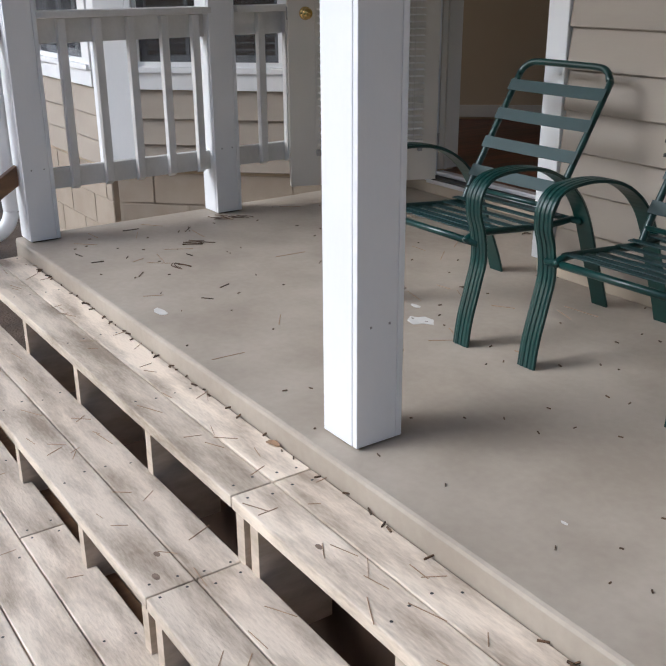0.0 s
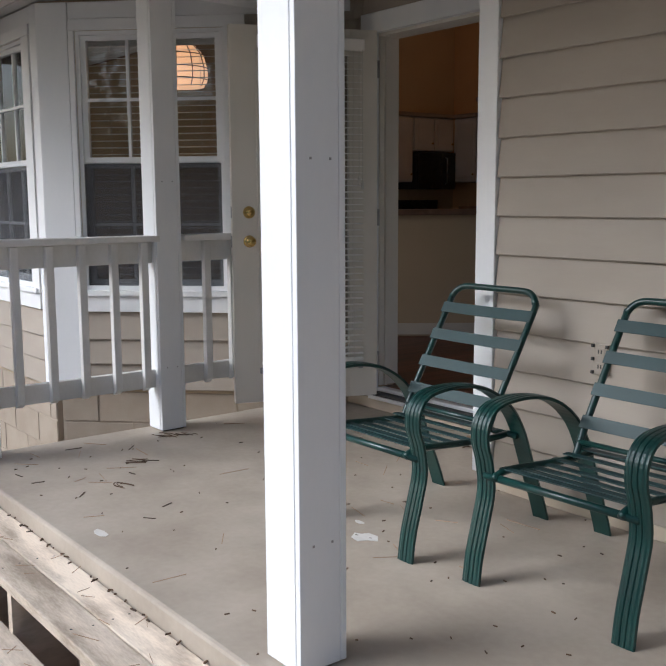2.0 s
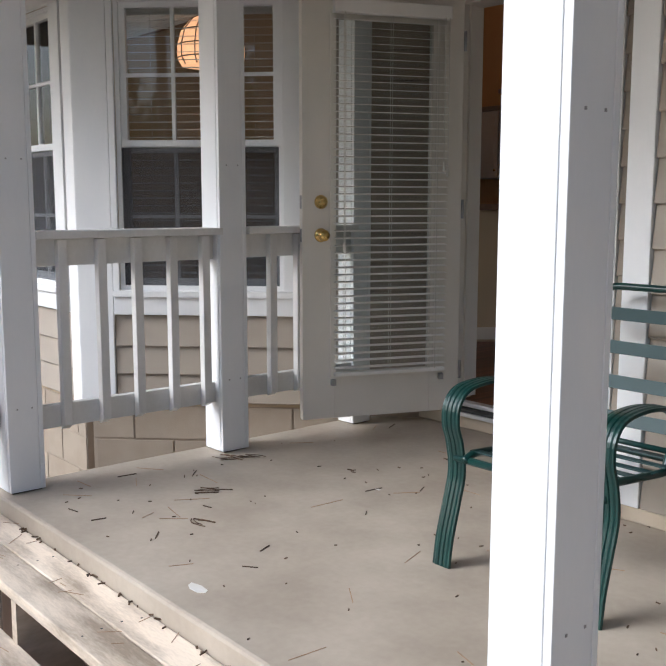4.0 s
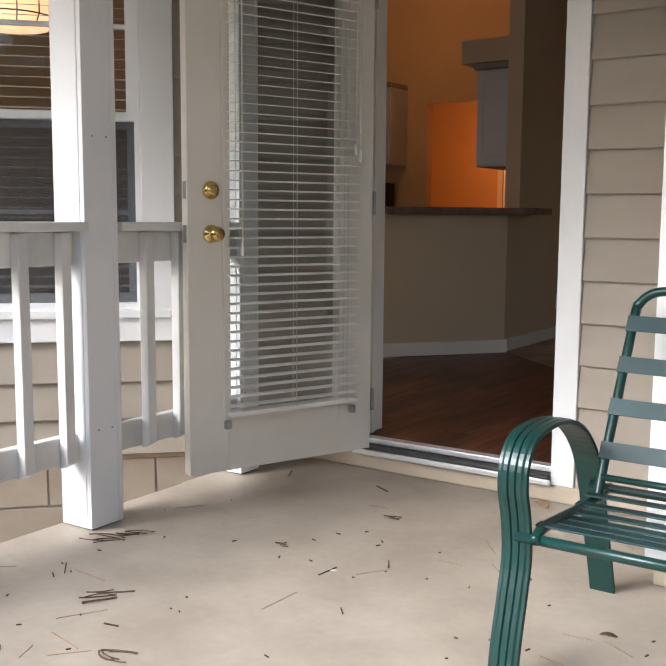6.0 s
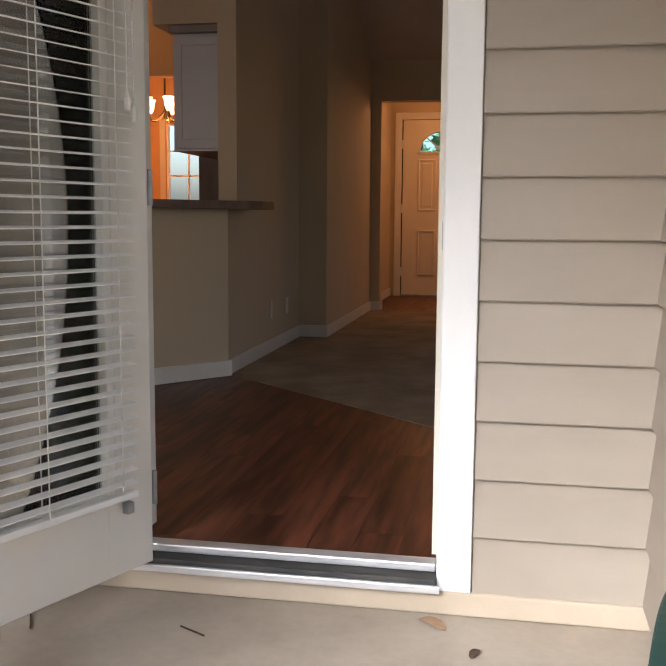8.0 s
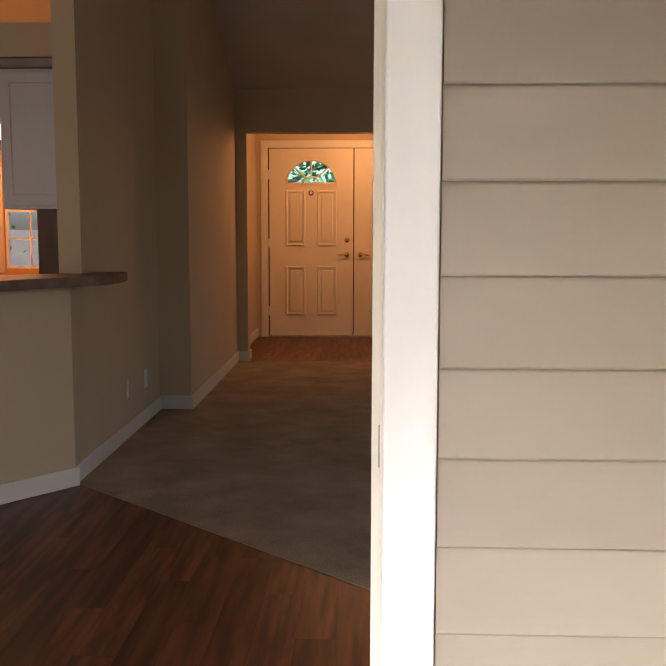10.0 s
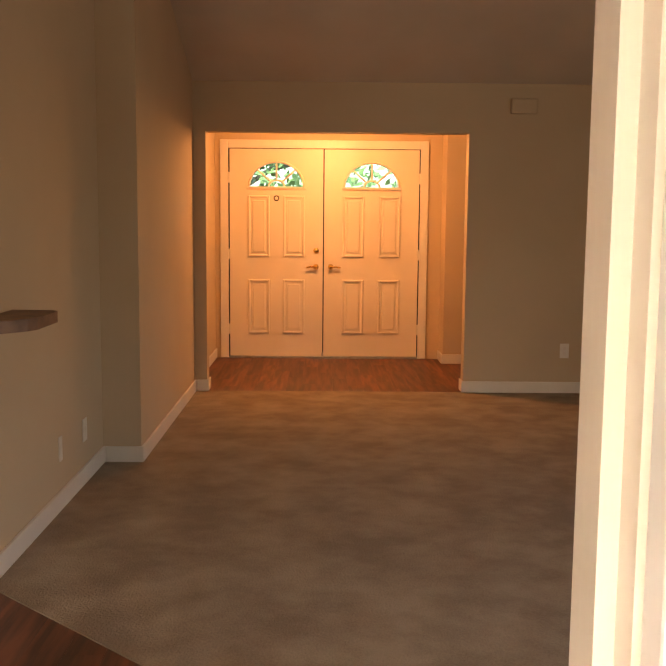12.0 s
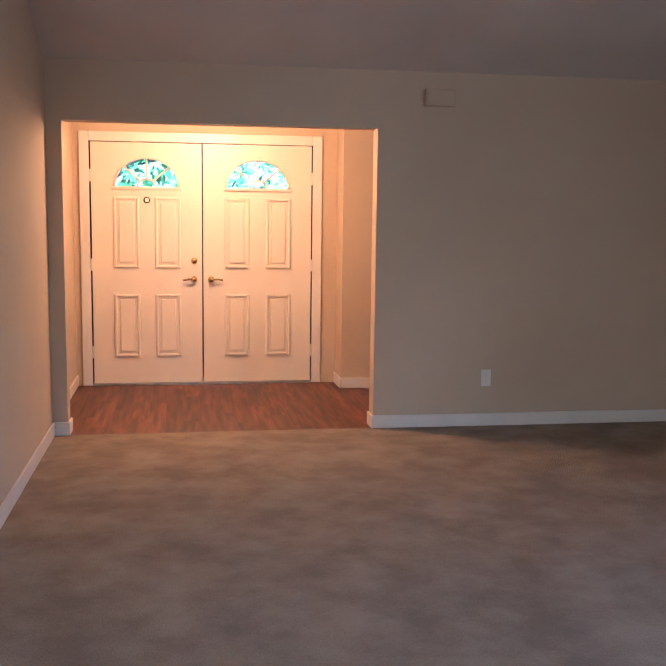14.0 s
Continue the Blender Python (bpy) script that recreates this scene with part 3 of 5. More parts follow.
for x, z in ((0.120, 1.30), (0.100, 1.275), (0.61, 0.93)):
    part("pull_cord", B(x - 0.0015, 0.056, z, x + 0.0015, 0.059, 1.95), M_CORD, blind)
    part("tassel", lathe([(0.004, z), (0.009, z - 0.012), (0.008, z - 0.042), (0.003, z - 0.046)][::-1], 10, Matrix.Translation((x, 0.0575, 0))), M_CORD, blind, "plastic cord tassel")


# ---- chairs ----
def ribbed_strap(line, width, thick):
    """A flat bar with three ribs on its outer face, swept along a line in the y-z plane."""
    bm = bmesh.new()
    prof = [(-0.5, 0.25), (-0.46, 0.8), (-0.36, 0.8), (-0.29, 1.0), (-0.16, 1.0), (-0.12, 0.72), (-0.08, 1.0), (0.08, 1.0), (0.12, 0.72), (0.16, 1.0), (0.29, 1.0), (0.36, 0.8), (0.46, 0.8), (0.5, 0.25), (0.46, 0.0), (-0.46, 0.0)]
    rings = []
    for i, p in enumerate(line):
        d = (line[min(i + 1, len(line) - 1)] - line[max(i - 1, 0)]).normalized()
        nrm = Vector((0, -d.z, d.y))
        rings.append([bm.verts.new(p + Vector((a * width, 0, 0)) + nrm * (b * thick)) for a, b in prof])
    k = len(prof)
    for a, b in zip(rings, rings[1:]):
        for i in range(k):
            bm.faces.new((a[i], a[(i + 1) % k], b[(i + 1) % k], b[i]))
    bm.faces.new(rings[0])
    bm.faces.new(rings[-1])
    return bm


def patio_chair(m, label):
    c = empty("patio_chair", m, label, "chair", "patio chairs")
    ctrl = [(0, -0.69, 0), (0, -0.677, 0.09), (0, -0.648, 0.20), (0, -0.628, 0.29), (0, -0.640, 0.38), (0, -0.660, 0.445), (0, -0.652, 0.505), (0, -0.600, 0.545),
            (0, -0.47, 0.553), (0, -0.34, 0.524), (0, -0.235, 0.455), (0, -0.165, 0.36), (0, -0.10, 0.20), (0, -0.045, 0.07), (0, -0.02, 0.0)]
    line = smooth_line(ctrl, 5)
    for s in (-1, 1):
        bm = ribbed_strap(line, 0.072, 0.013)
        bm.transform(pose(s * 0.270, 0, 0))
        part("side_frame", bm, M_GREEN, c, "ribbed green metal arm curving down into both legs")
    w = 0.215
    back = [(-w, -0.27, 0.33), (-w, -0.255, 0.355), (-w, -0.20, 0.46), (-w, -0.02, 0.765), (-w + 0.005, -0.008, 0.795), (-w + 0.022, 0.003, 0.818), (-w + 0.052, 0.010, 0.832), (-w + 0.10, 0.012, 0.835)]
    pts = smooth_line(back, 4)
    pts = pts + [Vector((-p.x, p.y, p.z)) for p in reversed(pts)]
    part("back_frame", tube(pts, 0.0125), M_GREEN, c, "bent green tube", True)
    f0, f1 = Vector((0, -0.20, 0.46)), Vector((0, -0.02, 0.765))
    up = (f1 - f0).normalized()
    nrm = Vector((0, -up.z, up.y))
    for k in (-0.06, 0.27, 0.60, 0.93):
        o = f0.lerp(f1, k)
        bm = bmesh.new()
        n = 8
        rows = []
        for i in range(n + 1):
            x = -w - 0.012 + (2 * w + 0.024) * i / n
            sag = 0.004 * (1 - (2 * i / n - 1) ** 2)
            rows.append([bm.verts.new(o + Vector((x, 0, 0)) + up * a + nrm * (b - sag)) for a, b in ((-0.022, 0.0135), (0.022, 0.0135), (0.022, 0.0165), (-0.022, 0.0165))])
        for a, b in zip(rows, rows[1:]):
            for i in range(4):
                bm.faces.new((a[i], a[(i + 1) % 4], b[(i + 1) % 4], b[i]))
        bm.faces.new(rows[0])
        bm.faces.new(rows[-1])
        part("back_strap", bm, M_STRAP, c, "dark green vinyl strap")
    part("back_bar", tube([(-w, -0.245, 0.385), (w, -0.245, 0.385)], 0.009), M_GREEN, c, "", True)
    sw = 0.222
    for s in (-1, 1):
        part("seat_rail", tube(smooth_line([(s * sw, -0.655, 0.335), (s * sw, -0.60, 0.352), (s * sw, -0.42, 0.34), (s * sw, -0.27, 0.33), (s * sw, -0.15, 0.335)], 4), 0.012), M_GREEN, c, "", True)
    part("seat_rail", tube([(-0.270, -0.640, 0.335), (0.270, -0.640, 0.335)], 0.012), M_GREEN, c, "", True)
    part("seat_rail", tube([(-0.270, -0.16, 0.335), (0.270, -0.16, 0.335)], 0.011), M_GREEN, c, "", True)
    for i in range(7):
        y = -0.60 + i * 0.062
        z = 0.352 - 0.018 * math.sin(i / 6 * math.pi)
        part("seat_strap", B(-sw - 0.014, y - 0.015, z + 0.004, sw + 0.014, y + 0.015, z + 0.0085, 0.001), M_STRAP, c, "dark green vinyl strap")
    return c


first = patio_chair(pose(0.614, -0.728, 0, 0, 0, 0.0), "dark green metal patio chair with vinyl straps near the corner")
copy_thing(first, pose(1.400, -0.685, 0, 0, 0, 1.0))["label"] = "dark green metal patio chair with vinyl straps below the outlet"

# outlet on the outside wall
outlet = empty("wall_outlet", pose(1.04, YJ - 0.012, 0.605), "weathered beige electrical outlet with open covers on the siding", "outlet")
part("plate", B(-0.034, -0.020, -0.056, 0.034, 0, 0.056, 0.003), M_SIDING, outlet)
for z in (-0.027, 0.027):
    part("socket", B(-0.017, -0.0235, z - 0.015, 0.017, -0.0205, z + 0.015, 0.002), M_SIDING, outlet)
    part("slot", B(-0.008, -0.0255, z - 0.006, -0.004, -0.0238, z + 0.008), M_DARK, outlet)
    part("slot", B(0.004, -0.0255, z - 0.006, 0.008, -0.0238, z + 0.008), M_DARK, outlet)
for x in (-0.030, 0.030):
    for z in (-0.048, 0.0, 0.048):
        part("cover_clip", B(x - 0.005, -0.030, z - 0.006, x + 0.005, -0.0205, z + 0.006, 0.001), M_DARK, outlet, "dark broken cover clip")

# ---- steps and deck ----
steps = empty("porch_steps", pose(0, -2.45, -0.43), "weathered pine porch steps with open risers", "steps")
deck = empty("deck", pose(0, -3.9, -0.43), "weathered grey pine deck boards", "deck", "", "structure")
BOARDS = []
for x0, x1 in ((-1.25, 1.19), (1.194, 3.7)):
    BOARDS.append((steps, x0, x1, -2.331, -2.217, -0.065))
    BOARDS.append((steps, x0, x1, -2.456, -2.335, -0.065))
for x0, x1 in ((-1.25, 1.21), (1.214, 3.7)):
    BOARDS.append((steps, x0, x1, -2.572, -2.440, -0.25))
    BOARDS.append((steps, x0, x1, -2.708, -2.576, -0.25))
for i in range(19):
    y1 = -2.67 - i * 0.142
    cut = (0.49, 1.9, -0.3, 1.2)[i % 4]
    for x0, x1 in ((-2.4, cut), (cut + 0.004, 5.2)):
        BOARDS.append((deck, x0, x1, y1 - 0.138, y1, -0.43))
for x in (-0.5, 0.06, 0.66, 1.215, 1.285, 1.86, 2.5, 3.1):
    part("stringer", B(x - 0.019, -2.445 + 2.45, -0.02, x + 0.019, -2.23 + 2.45, 0.326), M_DECKEND, steps)
for x in (-0.42, 0.16, 0.74, 1.18, 1.26, 1.92, 2.5, 3.1):
    part("stringer", B(x - 0.019, -2.70 + 2.45, -0.30, x + 0.019, -2.47 + 2.45, 0.141), M_DECKEND, steps)
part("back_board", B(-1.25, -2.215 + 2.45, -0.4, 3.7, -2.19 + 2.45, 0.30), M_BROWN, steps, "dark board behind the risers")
part("joist", B(-1.25, -2.66 + 2.45, -0.20, 3.7, -2.62 + 2.45, -0.045), M_STAIN, steps)
part("joist", B(-2.4, -5.33 + 3.9, -0.25, 5.2, -5.28 + 3.9, -0.045), M_STAIN, deck)
part("joist", B(-2.4, -2.72 + 3.9, -0.25, 5.2, -2.68 + 3.9, -0.045), M_STAIN, deck)
for xx in (-2.3, 0.2, 2.7, 5.1):
    part("deck_leg", B(xx - 0.05, -5.30 + 3.9, -0.52, xx + 0.05, -5.2 + 3.9, -0.045), M_STAIN, deck)
    part("deck_leg", B(xx - 0.05, -2.82 + 3.9, -0.52, xx + 0.05, -2.72 + 3.9, -0.045), M_STAIN, deck)

# brown stair rail and white downspout past the corner post
rail = empty("stair_handrail", pose(-1.27, -2.19, 0), "brown stained wooden handrail sloping down from the post", "handrail")
for z, h in ((0.93, 0.09), (0.30, 0.09)):
    bm = bmesh.new()
    box(bm, -0.02, -1.5, z - h / 2, 0.02, 0.005, z + h / 2, 0.003)
    for v in bm.verts:
        v.co.z += 0.62 * v.co.y
    part("rail", bm, M_STAIN, rail)
for i in range(8):
    y = -0.12 - i * 0.16
    part("baluster", B(-0.056, y - 0.018, 0.20 + 0.62 * y, -0.021, y + 0.018, 0.93 + 0.62 * y, 0.002), M_STAIN, rail)
part("newel_post", B(-0.05, -1.59, -0.95, 0.05, -1.49, 0.15, 0.004), M_STAIN, rail)
spout = empty("downspout", pose(-1.39, -2.20, 0), "white metal downspout with a curved outlet beside the post", "downspout")
part("pipe", tube(smooth_line([(0, 0, 2.3), (0, 0, 1.2), (0, 0, 0.25), (0.0, 0, 0.10), (0.0, -0.06, 0.02), (0.0, -0.20, -0.02)], 5), 0.036, 14), M_WHITE, spout, "", True)
part("splash_tray", B(-0.06, -0.40, -0.16, 0.07, -0.16, -0.10, 0.01), M_WHITE, spout)
part("strap", B(-0.04, -0.04, 0.62, 0.04, 0.04, 0.65), M_WHITE, spout)

# ---- inside: floors ----
DA, DSL = (-1.46, 2.72), -0.900


def diag(x):
    return DA[1] + DSL * (x - DA[0])


floor_wood = empty("floor_wood", pose(0, 0, 0), "dark reddish-brown wood plank floor inside the door", "floor", "", "structure")
part("subfloor", B(-5.5, 0.16, 0.03, 3.6, 6.72, ZF - 0.018), M_WOOD, floor_wood)
part("subfloor", B(DX0, 0.047, 0.03, DX1, 0.159, ZF - 0.019), M_WOOD, floor_wood)
part("subfloor", prism([(-5.5, 0.16), (-1.1, 0.16), (-1.1, 0.02), (-2.3, -1.18), (-5.5, -1.18)], 0.03, ZF - 0.0185), M_WOOD, floor_wood)
floor_foyer = empty("floor_foyer", pose(0, 0, 0), "reddish-brown wood plank floor of the entry", "floor", "", "structure")
part("subfloor", B(-1.5, 6.72, 0.03, 2.6, 8.7, ZF - 0.018), M_WOOD, floor_foyer)
carpet = prism([(-1.478, diag(-1.478)), (1.42, diag(1.42)), (3.6, diag(1.42)), (3.6, 6.72), (-1.478, 6.72)], 0.09, ZF)
structure("floor_carpet", carpet, M_CARPET, "worn taupe carpet with stains in the living room", "carpet")

# ---- inside: walls ----
def vault(y):
    return min(2.492 + 0.36 * (6.72 - y), 2.492 + 0.36 * (y - 0.14)) if 0.14 < y < 6.72 else 2.492


XL, XP = -1.49, -1.279


def inner(name, label, *dims, material=None):
    return structure(name, B(*dims), material or M_WALL, label, "wall")


inner("wall_left", "beige wall between living room and kitchen", -1.60, 2.92, 0.03, XL, 4.532, 4.0)
inner("wall_pilaster", "beige wall section stepping into the living room", -1.60, 4.532, 0.03, XP, 6.72, 4.0)
inner("wall_foyer_side", "beige wall beside the entry opening", XP, 6.72, 0.03, -1.183, 6.86, 2.8)
inner("wall_foyer_main", "beige living room wall beside the entry opening", 0.83, 6.72, 0.03, 3.6, 6.86, 2.8)
inner("wall_foyer_head", "beige wall above the entry opening", -1.183, 6.72, 2.125, 0.83, 6.86, 2.8)
inner("wall_foyer_left", "beige entry side wall", -1.46, 6.86, 0.03, -1.32, 8.54, 2.8)
inner("wall_foyer_jog", "beige entry wall beside the doors", 0.86, 8.22, 0.03, 2.6, 8.68, 2.8)
inner("wall_foyer_end", "plain wall closing the entry hall", 2.6, 6.86, 0.03, 2.74, 8.68, 2.8)
inner("wall_front_inner", "plain wall beside the porch", XJ + 0.14, 0.0, 0.03, 3.6, 0.14, 4.0)
# right wall, with an assumed opening left for the added area lamp
bm = bmesh.new()
for q in ((0.0, 0.03, 0.3, 4.0), (2.7, 0.03, 6.86, 4.0), (0.3, 0.03, 2.7, 0.65), (0.3, 2.25, 2.7, 4.0)):
    box(bm, 3.6, q[0], q[1], 3.74, q[2], q[3])
structure("wall_right", bm, M_WALL, "beige living room wall with an assumed wide opening for the added lamp", "wall")
inner("wall_west", "plain wall closing the dining room", -5.64, -1.3, 0.03, -5.5, 8.0, 4.0)
inner("wall_bay_west", "plain wall closing the bay", -5.5, -1.44, 0.03, -4.29, -1.30, ROOM_TOP)
bm = bmesh.new()
box(bm, -5.5, 5.2, 0.03, -3.47, 5.32, 4.0)
box(bm, -2.45, 5.2, 0.03, -1.60, 5.32, 4.0)
box(bm, -3.47, 5.2, 2.17, -2.45, 5.32, 4.0)
structure("wall_kitchen", bm, M_ORANGE, "ochre kitchen wall with an opening to a lit room", "wall")
bm = bmesh.new()
box(bm, -5.5, 7.5, 0.03, -3.66, 7.64, 3.0)
box(bm, -3.16, 7.5, 0.03, -1.46, 7.64, 3.0)
box(bm, -3.66, 7.5, 0.03, -3.16, 7.64, 0.9)
box(bm, -3.66, 7.5, 2.02, -3.16, 7.64, 3.0)
structure("wall_breakfast", bm, M_ORANGE, "ochre wall round a bright window", "wall")
part("casing", B(-3.72, 7.48, 0.86, -3.66, 7.50, 2.06, 0.003), M_TRIM, bpy.data.objects["wall_breakfast"])
structure("floor_breakfast", B(-5.5, 5.32, 0.03, -1.46, 7.5, ZF - 0.004), M_WOOD, "dark wood floor of the room behind the kitchen", "floor")
structure("ceiling_breakfast", B(-5.5, 5.32, 2.75, -1.46, 7.64, 2.83), M_CEIL, "plain ceiling of the room behind the kitchen", "ceiling")
structure("ceiling_foyer", B(-1.46, 6.86, 2.42, 2.74, 8.7, 2.5), M_CEIL, "plain entry ceiling", "ceiling")
structure("ceiling_kitchen", B(-5.5, -1.44, 3.56, -1.60, 5.2, 3.64), M_CEIL, "plain kitchen ceiling", "ceiling")
bm = bmesh.new()
ym = (6.72 + 0.14) / 2
for y0, y1 in ((0.10, ym), (ym, 6.80)):
    z0, z1 = (2.49, 2.49 + 0.36 * (ym - 0.14)) if y0 < 1 else (2.492 + 0.36 * (6.72 - ym), 2.47)
    vs = [bm.verts.new(p) for p in ((-1.62, y0, z0), (3.7, y0, z0), (3.7, y1, z1), (-1.62, y1, z1), (-1.62, y0, z0 + 0.1), (3.7, y0, z0 + 0.1), (3.7, y1, z1 + 0.1), (-1.62, y1, z1 + 0.1))]
    for f in ((0, 1, 2, 3), (4, 5, 6, 7), (0, 1, 5, 4), (1, 2, 6, 5), (2, 3, 7, 6), (3, 0, 4, 7)):
        bm.faces.new([vs[i] for i in f])
structure("ceiling_living", bm, M_CEIL, "sloping plain living room ceiling", "ceiling")
structure("house_roof", B(-5.9, -1.5, 4.0, 3.9, 9.0, 4.1), M_STAIN, "brown roof", "roof")

# half wall with a bar top
U, Nn = Vector((-0.62, -0.785, 0)).normalized(), Vector((0.785, -0.62, 0)).normalized()
C0 = Vector((XL + 0.012, 2.70, 0))


def along(a, n):
    p = C0 + U * a + Nn * n
    return (p.x, p.y)


hw = structure("half_wall", prism([along(0, 0), along(2.4, 0), along(2.4, -0.12), (-1.60, 2.92), (XL, 2.92)], 0.03, 1.055), M_WALL, "beige half wall below the bar", "wall")
bar = part("bar_top", prism([along(-0.10, 0.09), (-1.325, 2.755), (-1.305, 2.80), (-1.305, 3.06), (-1.335, 3.09), (XL + 0.002, 3.09), (XL + 0.002, 2.918), (-1.61, 2.918), along(0.05, -0.28), along(2.4, -0.28), along(2.4, 0.09)], 1.056, 1.10), M_BAR)
tagged(bar, "dark brown bar top resting on the half wall", "bar top")

# baseboards
BASE = 0.088
base = empty("baseboard", pose(0, 0, 0), "cream painted baseboards", "baseboard", "", "structure")


def skirting(*dims):
    part("board", B(*dims, 0.004), M_TRIM, base)


skirting(XL + 0.001, 2.72, ZF, XL + 0.015, 4.53, ZF + BASE)
skirting(XL + 0.016, 4.516, ZF, XP + 0.014, 4.531, ZF + BASE)
skirting(XP + 0.001, 4.533, ZF, XP + 0.015, 6.718, ZF + BASE)
skirting(XP + 0.016, 6.704, ZF, -1.169, 6.719, ZF + BASE)
skirting(-1.182, 6.721, ZF, -1.168, 6.86, ZF + BASE)
skirting(0.816, 6.704, ZF, 3.59, 6.719, ZF + BASE)
skirting(0.815, 6.721, ZF, 0.829, 6.86, ZF + BASE)
skirting(0.861, 8.205, ZF, 2.59, 8.219, ZF + BASE)
skirting(0.845, 8.205, ZF, 0.859, 8.525, ZF + BASE)
skirting(-1.319, 6.87, ZF, -1.305, 8.53, ZF + BASE)
bm = prism([along(0, 0.001), along(2.4, 0.001), along(2.4, 0.016), along(-0.012, 0.016)], ZF, ZF + BASE)
part("board", bm, M_TRIM, base)

# ---- entry doors ----
YD = 8.54
structure("wall_entry_back", (lambda b: (box(b, -1.46, YD, 0.03, -1.25, 8.68, 2.8), box(b, 0.71, YD, 0.03, 0.86, 8.68, 2.8), box(b, -1.25, YD, 2.18, 0.71, 8.68, 2.8), b)[-1])(bmesh.new()), M_WALL, "beige wall round the entry doors", "wall")
frame_ob = empty("entry_frame", pose(0, YD, 0), "cream painted casing round the entry doors", "door frame", "", "structure")
part("casing", B(-1.27, -0.02, ZF, -1.192, 0.001, 2.215, 0.004), M_TRIM, frame_ob)
part("casing", B(0.650, -0.02, ZF, 0.728, 0.001, 2.215, 0.004), M_TRIM, frame_ob)
part("head_casing", B(-1.191, -0.02, 2.137, 0.649, 0.001, 2.215, 0.004), M_TRIM, frame_ob)
part("threshold", B(-1.19, -0.03, ZF - 0.02, 0.648, 0.10, ZF + 0.014, 0.003), M_STEEL, frame_ob)

for q in ((-1.25, ZF, -1.175, 2.18), (-0.295, ZF, -0.255, 2.13), (0.632, ZF, 0.71, 2.18), (-1.175, 2.115, 0.632, 2.18)):
    part("door_stop", B(q[0], 0.052, q[1], q[2], 0.075, q[3]), M_DARK, frame_ob, "dark weather stop behind the door gaps")


def fan_ring(cx, z0, rx, rz, x0, x1, zt, y0, y1, n=16):
    """Fills the rectangle above a half-ellipse opening."""
    bm = bmesh.new()
    pts = [(cx + rx * math.cos(math.pi * i / n), z0 + rz * math.sin(math.pi * i / n)) for i in range(n + 1)]
    outer = []
    for i in range(n + 1):
        c, q = math.cos(math.pi * i / n), math.sin(math.pi * i / n)
        k = 1 / max(abs(c), q)
        outer.append((cx + rx * c * k, z0 + rz * q * k))
    ra = [bm.verts.new((x, y0, z)) for x, z in pts]
    rb = [bm.verts.new((x, y0, z)) for x, z in outer]
    rc = [bm.verts.new((x, y1, z)) for x, z in pts]
    rd = [bm.verts.new((x, y1, z)) for x, z in outer]
    for i in range(n):
        bm.faces.new((ra[i], ra[i + 1], rb[i + 1], rb[i]))
        bm.faces.new((rc[i], rc[i + 1], rd[i + 1], rd[i]))
        bm.faces.new((ra[i], ra[i + 1], rc[i + 1], rc[i]))
    return bm


